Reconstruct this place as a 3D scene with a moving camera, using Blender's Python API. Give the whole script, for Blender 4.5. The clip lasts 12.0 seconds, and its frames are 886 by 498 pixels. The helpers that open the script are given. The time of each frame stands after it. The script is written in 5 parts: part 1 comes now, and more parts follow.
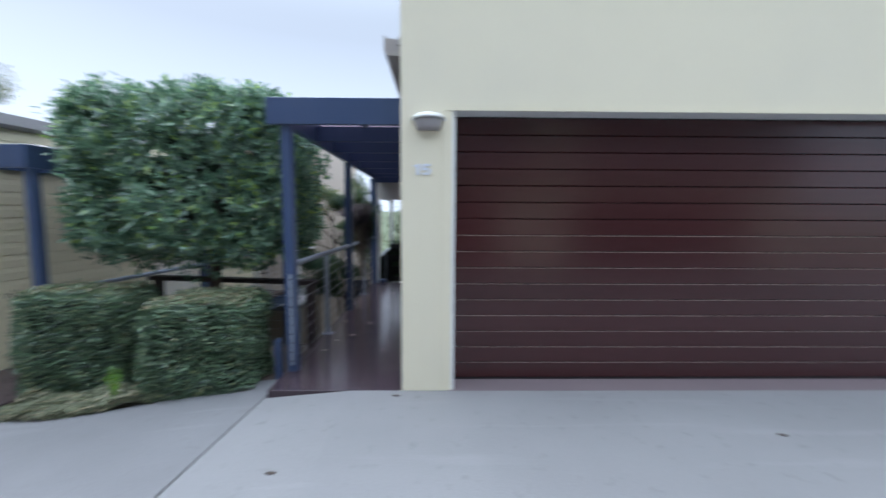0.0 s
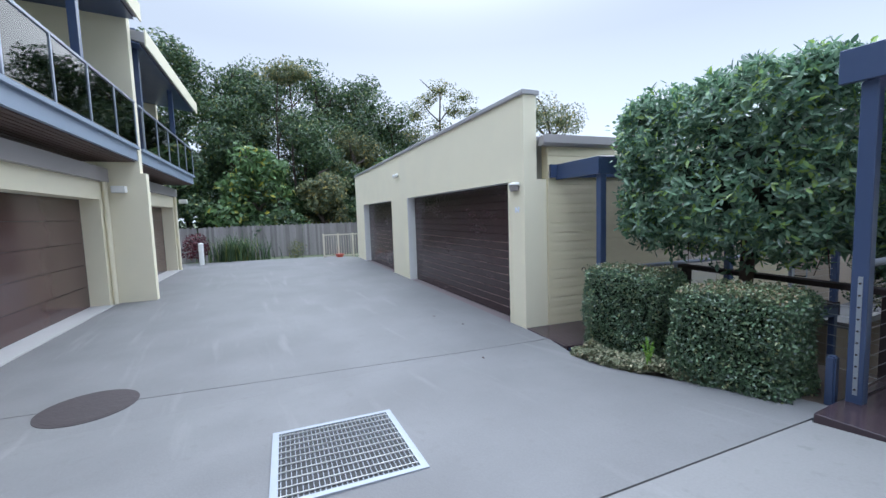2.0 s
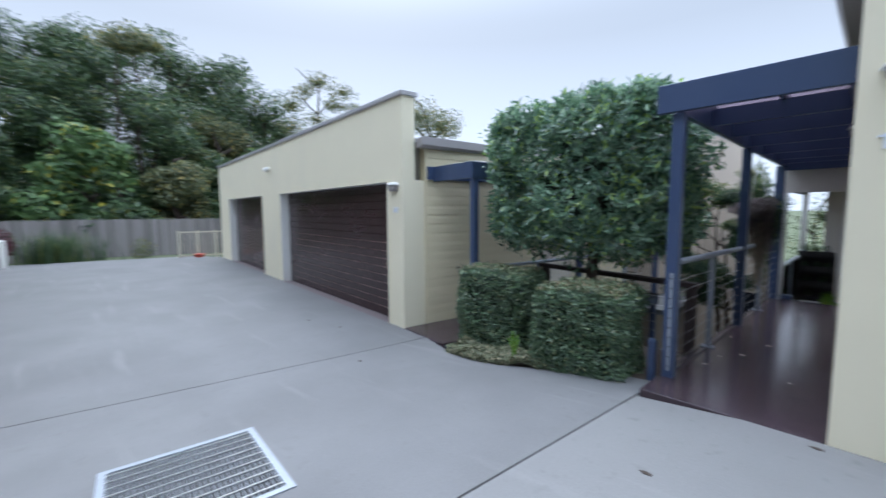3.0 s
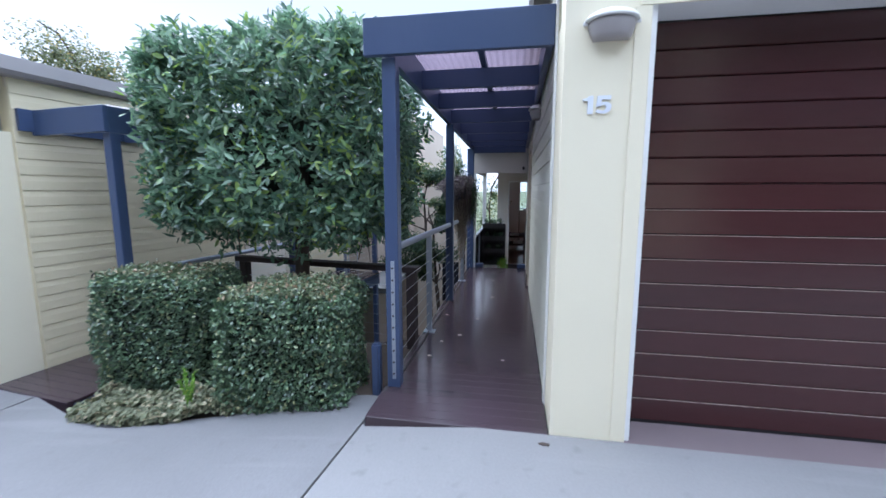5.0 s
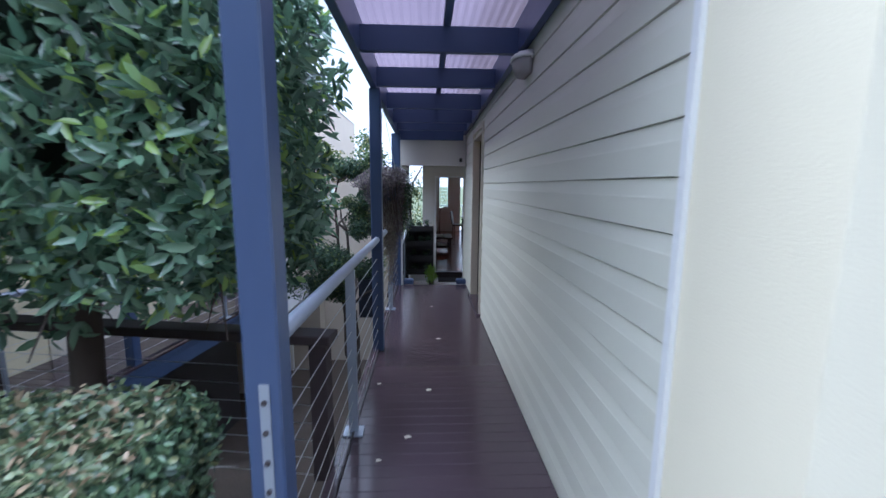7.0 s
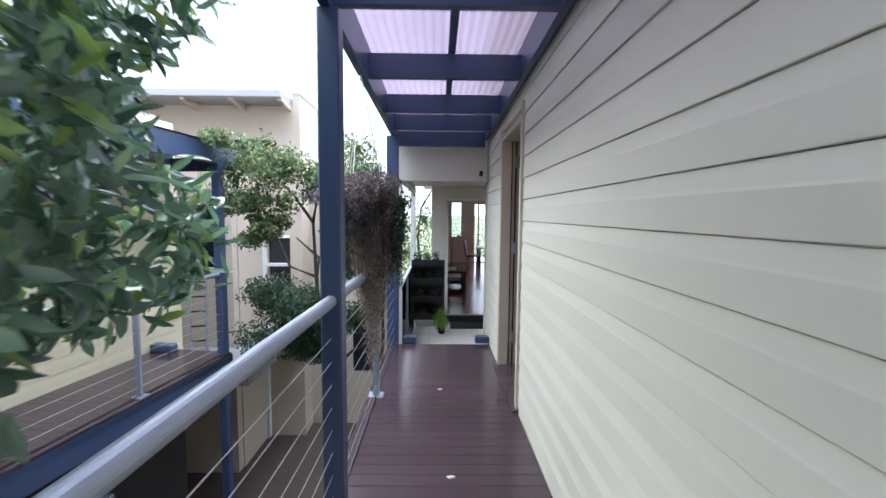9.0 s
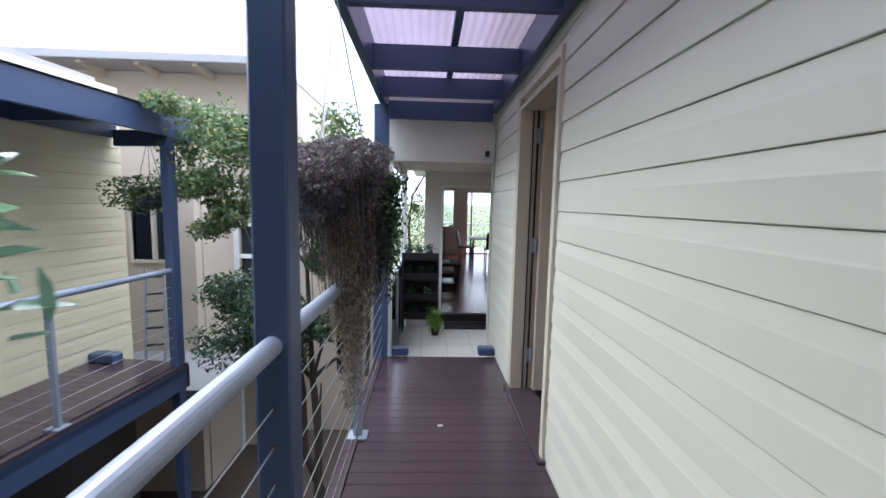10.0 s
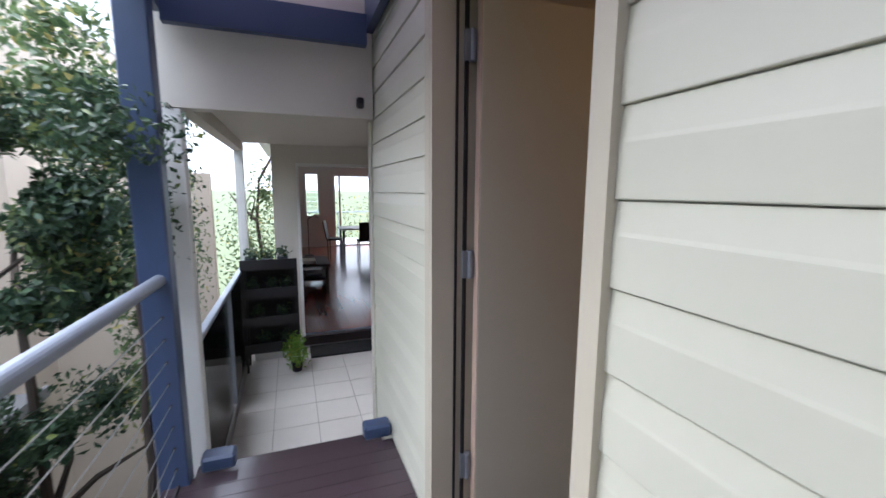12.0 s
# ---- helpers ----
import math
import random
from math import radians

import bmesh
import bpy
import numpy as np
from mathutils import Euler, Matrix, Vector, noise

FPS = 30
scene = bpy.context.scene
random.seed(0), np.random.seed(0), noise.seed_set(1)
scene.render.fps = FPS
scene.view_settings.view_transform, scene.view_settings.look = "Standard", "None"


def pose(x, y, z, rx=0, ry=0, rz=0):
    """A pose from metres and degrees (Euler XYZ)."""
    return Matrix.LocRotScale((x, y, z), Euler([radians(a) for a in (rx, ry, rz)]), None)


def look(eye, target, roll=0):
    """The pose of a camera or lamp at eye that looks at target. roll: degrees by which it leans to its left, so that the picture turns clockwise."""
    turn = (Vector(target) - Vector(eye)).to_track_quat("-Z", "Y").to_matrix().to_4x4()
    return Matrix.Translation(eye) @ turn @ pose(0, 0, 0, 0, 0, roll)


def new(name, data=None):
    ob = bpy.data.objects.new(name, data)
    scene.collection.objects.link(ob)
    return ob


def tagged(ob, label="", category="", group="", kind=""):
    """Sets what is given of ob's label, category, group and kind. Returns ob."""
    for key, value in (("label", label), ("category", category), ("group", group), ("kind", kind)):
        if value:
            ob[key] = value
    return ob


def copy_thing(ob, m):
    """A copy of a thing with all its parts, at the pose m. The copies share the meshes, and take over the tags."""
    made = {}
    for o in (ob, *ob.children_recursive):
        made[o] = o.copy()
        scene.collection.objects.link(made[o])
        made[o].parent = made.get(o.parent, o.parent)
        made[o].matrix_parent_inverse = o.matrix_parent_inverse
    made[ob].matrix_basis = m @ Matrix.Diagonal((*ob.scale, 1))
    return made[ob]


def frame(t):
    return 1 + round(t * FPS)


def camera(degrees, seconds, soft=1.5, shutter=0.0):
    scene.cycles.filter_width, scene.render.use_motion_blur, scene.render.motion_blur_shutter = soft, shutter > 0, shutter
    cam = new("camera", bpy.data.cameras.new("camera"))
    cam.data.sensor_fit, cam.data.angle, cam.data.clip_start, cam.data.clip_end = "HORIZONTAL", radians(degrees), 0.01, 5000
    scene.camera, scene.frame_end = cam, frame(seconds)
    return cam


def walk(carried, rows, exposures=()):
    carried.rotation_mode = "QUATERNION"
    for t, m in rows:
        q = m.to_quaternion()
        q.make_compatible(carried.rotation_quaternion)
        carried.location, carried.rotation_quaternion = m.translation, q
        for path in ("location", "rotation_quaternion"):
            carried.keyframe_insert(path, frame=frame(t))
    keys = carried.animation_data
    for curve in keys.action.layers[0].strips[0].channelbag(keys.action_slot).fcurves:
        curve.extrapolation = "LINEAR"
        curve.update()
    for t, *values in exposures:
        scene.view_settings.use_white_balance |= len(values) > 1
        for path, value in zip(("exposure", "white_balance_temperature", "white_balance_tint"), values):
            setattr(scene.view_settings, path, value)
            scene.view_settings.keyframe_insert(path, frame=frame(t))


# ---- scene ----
cam = camera(94.2, 12.0, shutter=0.45)
PATH = [
    (0, (-0.109, 0.296, 1.447), (-0.079, 2.287, 1.26), 0.3),
    (0.5, (-0.169, 0.274, 1.455), (-0.89, 2.128, 1.254), -0.3),
    (1, (-0.2, 0.218, 1.39), (-1.504, 1.724, 1.212), -0.9),
    (1.5, (-0.219, 0.199, 1.39), (-1.867, 1.318, 1.211), -1.6),
    (2, (-0.223, 0.172, 1.393), (-2.001, 1.07, 1.222), -1.9),
    (2.5, (-0.218, 0.193, 1.384), (-1.928, 1.216, 1.216), -1.4),
    (3, (-0.246, 0.248, 1.398), (-1.698, 1.611, 1.213), -0.3),
    (3.5, (-0.301, 0.361, 1.384), (-1.319, 2.07, 1.176), -0.0),
    (3.7, (-0.303, 0.431, 1.367), (-1.148, 2.231, 1.148), -0.1),
    (5.5, (-0.731, 1.733, 1.345), (-1.005, 3.693, 1.059), -0.2),
    (6, (-0.808, 2.142, 1.364), (-0.98, 4.112, 1.068), -0.6),
    (6.5, (-0.908, 2.53, 1.365), (-0.959, 4.506, 1.056), -0.1),
    (7, (-0.999, 2.928, 1.37), (-0.915, 4.903, 1.066), 0.5),
    (9, (-0.952, 4.601, 1.293), (-0.927, 6.594, 1.126), 0.5),
    (9.5, (-0.966, 4.953, 1.276), (-0.974, 6.941, 1.058), 1.5),
    (10, (-1.029, 5.333, 1.281), (-0.949, 7.319, 1.061), 1.3),
    (10.5, (-1.036, 5.728, 1.272), (-0.956, 7.716, 1.065), 0.4),
    (11, (-1.02, 6.101, 1.273), (-0.805, 8.076, 1.049), -0.1),
    (11.5, (-0.98, 6.494, 1.278), (-0.432, 8.397, 0.996), 0.4),
    (12, (-0.863, 6.823, 1.269), (-0.181, 8.682, 0.986), 0.3),
]
walk(cam, [(t, look(eye, target, roll)) for t, eye, target, roll in PATH],
     [(0, 0.98, 5350, 8), (1.0, 1.00, 5350, 8), (1.5, 1.00, 5350, 8), (3.7, 0.86, 5350, 8), (5.5, 1.58, 5100, 12), (6.5, 1.58, 5000, 11), (7.2, 1.58, 5000, 11), (9, 2.32, 5550, 10), (10.5, 2.10, 5500, 10), (12, 2.18, 5600, 11)])

# ---- world, sun, lights ----
world = bpy.data.worlds.new("sky")
scene.world = world
world.use_nodes = True
wn, wl = world.node_tree.nodes, world.node_tree.links
wn.clear()
sky = wn.new("ShaderNodeTexSky")
sky.sky_type, sky.sun_disc = "NISHITA", False
sky.sun_elevation, sky.sun_rotation = radians(44), radians(300)
sky.air_density, sky.dust_density, sky.ozone_density = 1.0, 4.0, 1.5
veil = wn.new("ShaderNodeMix")          # bright thin cloud over the blue
veil.data_type = "RGBA"
veil.inputs["Factor"].default_value = 0.90
veil.inputs["B"].default_value = (8.7, 8.8, 9.1, 1)
way_up, split = wn.new("ShaderNodeTexCoord"), wn.new("ShaderNodeSeparateXYZ")
lift = wn.new("ShaderNodeMapRange")     # a cloudy sky is brightest overhead
lift.interpolation_type = "SMOOTHSTEP"
lift.inputs["From Min"].default_value, lift.inputs["From Max"].default_value = 0.38, 0.85
lift.inputs["To Min"].default_value, lift.inputs["To Max"].default_value = 0.045, 0.200
bg = wn.new("ShaderNodeBackground")
wout = wn.new("ShaderNodeOutputWorld")
wl.new(way_up.outputs["Generated"], split.inputs["Vector"])
wl.new(split.outputs["Z"], lift.inputs["Value"])
haze = wn.new("ShaderNodeMapRange")     # thin bright haze along the horizon
haze.inputs["From Min"].default_value, haze.inputs["From Max"].default_value = 0.0, 0.36
haze.inputs["To Min"].default_value, haze.inputs["To Max"].default_value = 0.030, 0.0
both_up = wn.new("ShaderNodeMath")
wl.new(split.outputs["Z"], haze.inputs["Value"])
wl.new(lift.outputs["Result"], both_up.inputs[0])
wl.new(haze.outputs["Result"], both_up.inputs[1])
wl.new(both_up.outputs[0], bg.inputs["Strength"])
wl.new(sky.outputs["Color"], veil.inputs["A"])
wl.new(veil.outputs["Result"], bg.inputs["Color"])
wl.new(bg.outputs["Background"], wout.inputs["Surface"])

sun = new("sun", bpy.data.lights.new("sun", "SUN"))
sun.data.energy, sun.data.angle, sun.data.color = 1.2, radians(65), (1.0, 0.93, 0.82)
SUN_UP, SUN_TURN = radians(44), radians(300)   # a soft glow through cloud
sun.matrix_world = look((math.sin(SUN_TURN) * 30, math.cos(SUN_TURN) * 30, 30 * math.tan(SUN_UP)), (0, 0, 0))

# ---- materials ----
MATS = {}


def material(name, colour, rough=0.6, metal=0.0, vary=0.12, scale=6.0, fine=60.0, bump=0.15, stain=0.0,
             stain_colour=(0.2, 0.18, 0.16), stretch=(1, 1, 1), spec=0.5, per_object=0.0, coat=0.0, per_island=0.0, scuff=0.0):
    """A node material: base colour varied at two sizes, stains, fine relief, and a varied roughness."""
    m = bpy.data.materials.new(name)
    m.use_nodes = True
    n, l = m.node_tree.nodes, m.node_tree.links
    p = n["Principled BSDF"]
    p.inputs["Metallic"].default_value = metal
    p.inputs["Specular IOR Level"].default_value = spec
    p.inputs["Coat Weight"].default_value = coat
    p.inputs["Coat Roughness"].default_value = 0.25
    geo = n.new("ShaderNodeNewGeometry")
    mp = n.new("ShaderNodeMapping")
    mp.inputs["Scale"].default_value = stretch
    l.new(geo.outputs["Position"], mp.inputs["Vector"])

    def noise_at(s, detail):
        t = n.new("ShaderNodeTexNoise")
        t.inputs["Scale"].default_value, t.inputs["Detail"].default_value = s, detail
        l.new(mp.outputs["Vector"], t.inputs["Vector"])
        return t.outputs["Fac"]

    big, small = noise_at(scale, 4), noise_at(fine, 3)

    def maths(op, a, b):
        t = n.new("ShaderNodeMath")
        t.operation = op
        for k, v in enumerate((a, b)):
            if isinstance(v, (int, float)):
                t.inputs[k].default_value = v
            else:
                l.new(v, t.inputs[k])
        return t.outputs[0]

    both = maths("ADD", maths("MULTIPLY", big, 0.65), maths("MULTIPLY", small, 0.35))
    value = maths("ADD", 1 - vary, maths("MULTIPLY", both, 2 * vary))
    if per_object:
        info = n.new("ShaderNodeObjectInfo")
        value = maths("ADD", value, maths("MULTIPLY", maths("SUBTRACT", info.outputs["Random"], 0.5), per_object))
    if per_island:
        value = maths("ADD", value, maths("MULTIPLY", maths("SUBTRACT", geo.outputs["Random Per Island"], 0.5), per_island))
    tint = n.new("ShaderNodeVectorMath")
    tint.operation = "SCALE"
    tint.inputs[0].default_value = colour
    l.new(value, tint.inputs["Scale"])
    out = tint.outputs["Vector"]
    if stain:
        ramp = n.new("ShaderNodeMapRange")
        ramp.inputs["From Min"].default_value, ramp.inputs["From Max"].default_value = 0.52, 0.74
        ramp.inputs["To Max"].default_value = stain
        l.new(noise_at(scale * 0.35, 6), ramp.inputs["Value"])
        mix = n.new("ShaderNodeMix")
        mix.data_type = "RGBA"
        mix.inputs["B"].default_value = (*stain_colour, 1)
        l.new(ramp.outputs["Result"], mix.inputs["Factor"])
        l.new(out, mix.inputs["A"])
        out = mix.outputs["Result"]
    if scuff:
        turn = n.new("ShaderNodeMapping")
        turn.inputs["Rotation"].default_value, turn.inputs["Scale"].default_value = (0, 0, 0.5), (0.5, 5.0, 1.0)
        l.new(geo.outputs["Position"], turn.inputs["Vector"])
        t = n.new("ShaderNodeTexNoise")
        t.inputs["Scale"].default_value, t.inputs["Detail"].default_value = 1.1, 5
        l.new(turn.outputs["Vector"], t.inputs["Vector"])
        cut = n.new("ShaderNodeMapRange")
        cut.inputs["From Min"].default_value, cut.inputs["From Max"].default_value, cut.inputs["To Max"].default_value = 0.60, 0.80, scuff
        l.new(t.outputs["Fac"], cut.inputs["Value"])
        pale = n.new("ShaderNodeMix")
        pale.data_type = "RGBA"
        pale.inputs["B"].default_value = (0.36, 0.355, 0.35, 1)
        l.new(cut.outputs["Result"], pale.inputs["Factor"])
        l.new(out, pale.inputs["A"])
        spots = n.new("ShaderNodeTexNoise")
        spots.inputs["Scale"].default_value, spots.inputs["Detail"].default_value = 9.0, 2
        l.new(geo.outputs["Position"], spots.inputs["Vector"])
        cut2 = n.new("ShaderNodeMapRange")
        cut2.inputs["From Min"].default_value, cut2.inputs["From Max"].default_value, cut2.inputs["To Max"].default_value = 0.62, 0.80, 0.6
        l.new(spots.outputs["Fac"], cut2.inputs["Value"])
        dirt = n.new("ShaderNodeMix")
        dirt.data_type = "RGBA"
        dirt.inputs["B"].default_value = (0.15, 0.145, 0.145, 1)
        l.new(cut2.outputs["Result"], dirt.inputs["Factor"])
        l.new(pale.outputs["Result"], dirt.inputs["A"])
        out = dirt.outputs["Result"]
    l.new(out, p.inputs["Base Color"])
    l.new(maths("ADD", rough - 0.08, maths("MULTIPLY", both, 0.16)), p.inputs["Roughness"])
    if bump:
        b = n.new("ShaderNodeBump")
        b.inputs["Strength"].default_value, b.inputs["Distance"].default_value = bump, 0.01
        l.new(both, b.inputs["Height"])
        l.new(b.outputs["Normal"], p.inputs["Normal"])
    MATS[name] = m
    return m


def leaf_material(name, dark, light, rough=0.4, through_light=0.25, yellow=0.02, yellow_colour=(0.45, 0.42, 0.06), shine=0.5):
    """Leaves: colour by leaf, glossy upper side, some light through them."""
    m = bpy.data.materials.new(name)
    m.use_nodes = True
    n, l = m.node_tree.nodes, m.node_tree.links
    p = n["Principled BSDF"]
    p.inputs["Roughness"].default_value = rough
    p.inputs["Specular IOR Level"].default_value = shine
    geo = n.new("ShaderNodeNewGeometry")
    ramp = n.new("ShaderNodeValToRGB")
    r = ramp.color_ramp
    r.elements[0].color, r.elements[1].color = (*dark, 1), (*light, 1)
    r.elements[1].position = 0.93 - yellow
    e = r.elements.new(1 - yellow)
    e.color = (*yellow_colour, 1)
    l.new(geo.outputs["Random Per Island"], ramp.inputs["Fac"])
    l.new(ramp.outputs["Color"], p.inputs["Base Color"])
    tr = n.new("ShaderNodeBsdfTranslucent")
    l.new(ramp.outputs["Color"], tr.inputs["Color"])
    mix = n.new("ShaderNodeMixShader")
    mix.inputs["Fac"].default_value = through_light
    l.new(p.outputs["BSDF"], mix.inputs[1])
    l.new(tr.outputs["BSDF"], mix.inputs[2])
    l.new(mix.outputs["Shader"], n["Material Output"].inputs["Surface"])
    MATS[name] = m
    return m


def glass_material(name, colour, rough=0.02, clear=0.85):
    """A thin pane: lets the view through, mirrors the sky by its gloss."""
    m = bpy.data.materials.new(name)
    m.use_nodes = True
    n, l = m.node_tree.nodes, m.node_tree.links
    n.remove(n["Principled BSDF"])
    tr, gl = n.new("ShaderNodeBsdfTransparent"), n.new("ShaderNodeBsdfGlossy")
    tr.inputs["Color"].default_value = (*colour, 1)
    gl.inputs["Roughness"].default_value = rough
    fr = n.new("ShaderNodeFresnel")
    fr.inputs["IOR"].default_value = 1.5
    mix = n.new("ShaderNodeMixShader")
    l.new(fr.outputs["Fac"], mix.inputs["Fac"])
    l.new(tr.outputs["BSDF"], mix.inputs[1])
    l.new(gl.outputs["BSDF"], mix.inputs[2])
    l.new(mix.outputs["Shader"], n["Material Output"].inputs["Surface"])
    MATS[name] = m
    return m


CREAM = material("cream_render", (0.78, 0.722, 0.545), 0.75, vary=0.05, scale=2.0, fine=160, bump=0.2, stain=0.15, stain_colour=(0.54, 0.525, 0.47))
CLAD = material("cream_weatherboard_paint", (0.70, 0.69, 0.575), 0.42, vary=0.035, scale=3, fine=40, bump=0.06, per_object=0.035, stain=0.08, stain_colour=(0.52, 0.5, 0.42))
# cream walls darkened to taupe; the colour carries the shade they stand in
TAUPE = material("house_paint_with_shade", (0.50, 0.43, 0.35), 0.7, vary=0.06, scale=2, fine=120, bump=0.15, stain=0.15, stain_colour=(0.38, 0.33, 0.28))
CLAD_SAND = material("sand_weatherboard_paint", (0.69, 0.62, 0.43), 0.5, vary=0.05, scale=3, fine=40, bump=0.06, per_object=0.04, stain=0.12, stain_colour=(0.45, 0.38, 0.27))
FRAME_PAINT = material("beige_frame_paint", (0.60, 0.55, 0.44), 0.5, vary=0.05, fine=70, bump=0.06)
DOOR_BEIGE = material("beige_door_paint", (0.66, 0.62, 0.52), 0.55, vary=0.04, fine=90, bump=0.05)
WHITE = material("white_paint", (0.78, 0.78, 0.76), 0.5, vary=0.04, fine=90, bump=0.06)
NAVY = material("navy_timber_paint", (0.048, 0.072, 0.148), 0.36, vary=0.12, scale=4, fine=45, bump=0.12, stretch=(1, 1, 0.2), stain=0.12, stain_colour=(0.10, 0.12, 0.18))
MAROON = material("maroon_stained_door_boards", (0.046, 0.015, 0.016), 0.20, vary=0.30, scale=1.4, fine=26, bump=0.06, stretch=(0.35, 1, 1.2), per_object=0.16, stain=0.35, stain_colour=(0.092, 0.020, 0.021), spec=0.55)
# pale colour for the light caught on the lower board edges
MAROON_EDGE = material("painted_board_highlight", (0.40, 0.30, 0.26), 0.5, vary=0.25, scale=8, fine=60, bump=0.1)
DECK = material("red_brown_deck_stain", (0.054, 0.037, 0.044), 0.17, vary=0.18, scale=3, fine=60, bump=0.09, stretch=(0.25, 1.5, 1), per_object=0.14, stain=0.35, stain_colour=(0.100, 0.075, 0.076), spec=0.45)
# dark timber, also the painted shade below the decks
DECK_DARK = material("dark_timber_and_shade", (0.028, 0.022, 0.024), 0.7)
CONCRETE = material("driveway_concrete", (0.172, 0.170, 0.173), 0.70, vary=0.42, scale=1.1, fine=70, bump=0.4, stain=0.5, stain_colour=(0.122, 0.121, 0.124), per_object=0.10, scuff=0.22)
CONCRETE_PALE = material("newer_pale_concrete", (0.215, 0.211, 0.211), 0.70, vary=0.30, scale=0.8, fine=70, bump=0.4, stain=0.4, stain_colour=(0.165, 0.161, 0.161), scuff=0.24)
CONCRETE_EDGE = material("smooth_concrete", (0.44, 0.43, 0.42), 0.8, vary=0.1, scale=3, fine=120, bump=0.2)
APRON = material("worn_red_apron", (0.16, 0.125, 0.128), 0.7, vary=0.2, scale=3, fine=80, bump=0.2)
JOINT = material("dark_joint", (0.075, 0.07, 0.07), 0.9, vary=0.25, fine=60)
SOIL = material("mulch_soil", (0.085, 0.065, 0.05), 0.95, vary=0.4, scale=7, fine=90, bump=0.8)
GRASS_FAR = material("far_ground", (0.10, 0.12, 0.06), 0.95, vary=0.3, scale=0.6, fine=15, bump=0.4)
GALV = material("galvanised_steel", (0.36, 0.39, 0.44), 0.5, metal=0.6, vary=0.14, scale=12, fine=80, bump=0.05)
SILVER = material("silver_painted_tube", (0.29, 0.32, 0.385), 0.42, metal=0.3, vary=0.06, scale=9, fine=90, bump=0.03)
WIRE = material("stainless_wire", (0.62, 0.62, 0.62), 0.3, metal=0.9, vary=0.05, bump=0)
IRON = material("cast_iron_cover", (0.055, 0.045, 0.048), 0.7, metal=0.2, vary=0.35, scale=14, fine=60, bump=0.7)
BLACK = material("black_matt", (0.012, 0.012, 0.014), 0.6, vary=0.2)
BLACK_WOOD = material("black_stained_wood", (0.016, 0.015, 0.018), 0.55, vary=0.25, fine=40)
DARK_WOOD = material("dark_stained_fence", (0.030, 0.020, 0.021), 0.65, vary=0.25, scale=5, fine=50, bump=0.3, stretch=(1, 1, 0.3))
BARK = material("bark", (0.060, 0.045, 0.036), 0.9, vary=0.4, scale=10, fine=60, bump=0.9, stretch=(1, 1, 0.25))
COLORBOND = material("grey_roof_metal", (0.36, 0.355, 0.37), 0.45, vary=0.06, scale=3, fine=40, bump=0.05)
GUTTER = material("taupe_gutter_metal", (0.33, 0.31, 0.31), 0.42, vary=0.05, scale=4, fine=40, bump=0.04)
BALCONY_STEEL = material("blue_grey_balcony_edge", (0.24, 0.29, 0.37), 0.5, vary=0.08, scale=4, fine=50, bump=0.06)
SOFFIT_WOOD = material("soffit_battens", (0.085, 0.05, 0.042), 0.6, vary=0.2, fine=50, per_object=0.2)
MAROON_DARK = material("dark_brown_door_boards", (0.040, 0.021, 0.022), 0.26, vary=0.25, scale=1.4, fine=26, bump=0.06, stretch=(0.35, 1, 1.2), per_object=0.14, stain=0.3, stain_colour=(0.060, 0.030, 0.030), spec=0.5)
BROWN_DOOR = material("brown_panel_door", (0.080, 0.046, 0.042), 0.14, vary=0.12, scale=2, fine=40, bump=0.05, per_object=0.08)
FENCE_WOOD = material("weathered_paling", (0.245, 0.228, 0.225), 0.9, vary=0.45, scale=3, fine=40, bump=0.4, stretch=(1, 1, 0.15), per_object=0.55)
TILE = material("pale_porch_tile", (0.62, 0.585, 0.555), 0.32, vary=0.08, scale=3, fine=30, bump=0.04, per_object=0.08)
GROUT = material("tile_grout", (0.34, 0.32, 0.30), 0.9)
FLOORBOARD = material("polished_timber_floor", (0.32, 0.075, 0.035), 0.18, vary=0.22, scale=2.5, fine=40, bump=0.02, stretch=(1.5, 0.1, 1), per_object=0.3, coat=0.4)
PLASTER = material("interior_plaster", (0.62, 0.60, 0.57), 0.8, vary=0.03, fine=120, bump=0.08)
PLASTER_PORCH = material("porch_plaster", (0.66, 0.62, 0.56), 0.8, vary=0.04, fine=120, bump=0.1)
MAT_RUBBER = material("black_door_mat", (0.018, 0.018, 0.02), 0.95, vary=0.4, fine=220, bump=0.8)
CLEAR_PLASTIC = material("white_lamp_shell", (0.72, 0.72, 0.70), 0.35, vary=0.03, bump=0)
NUMBER = material("pale_number_metal", (0.74, 0.77, 0.84), 0.35, metal=0.1, vary=0.04, bump=0)
WIN_DARK = material("dark_window_pane", (0.014, 0.017, 0.026), 0.08, vary=0.1, bump=0, spec=0.6)
POT = material("dark_basket_liner", (0.045, 0.055, 0.075), 0.8, vary=0.3, fine=70, bump=0.5)
RED_PLASTIC = material("red_plastic", (0.5, 0.10, 0.07), 0.45, vary=0.06, bump=0)
TEAL_PLASTIC = material("teal_plastic", (0.05, 0.2, 0.17), 0.45, vary=0.06, bump=0)
PAPER = material("white_paper", (0.8, 0.8, 0.78), 0.7, vary=0.03, bump=0)
GLASS = glass_material("clear_glass", (0.86, 0.90, 0.89))
GLASS_TINT = glass_material("smoked_glass", (0.30, 0.33, 0.32))
LEAF_TREE = leaf_material("glossy_tree_leaf", (0.058, 0.118, 0.078), (0.255, 0.400, 0.250), 0.25, 0.36, 0.06, (0.30, 0.44, 0.11), 1.0)
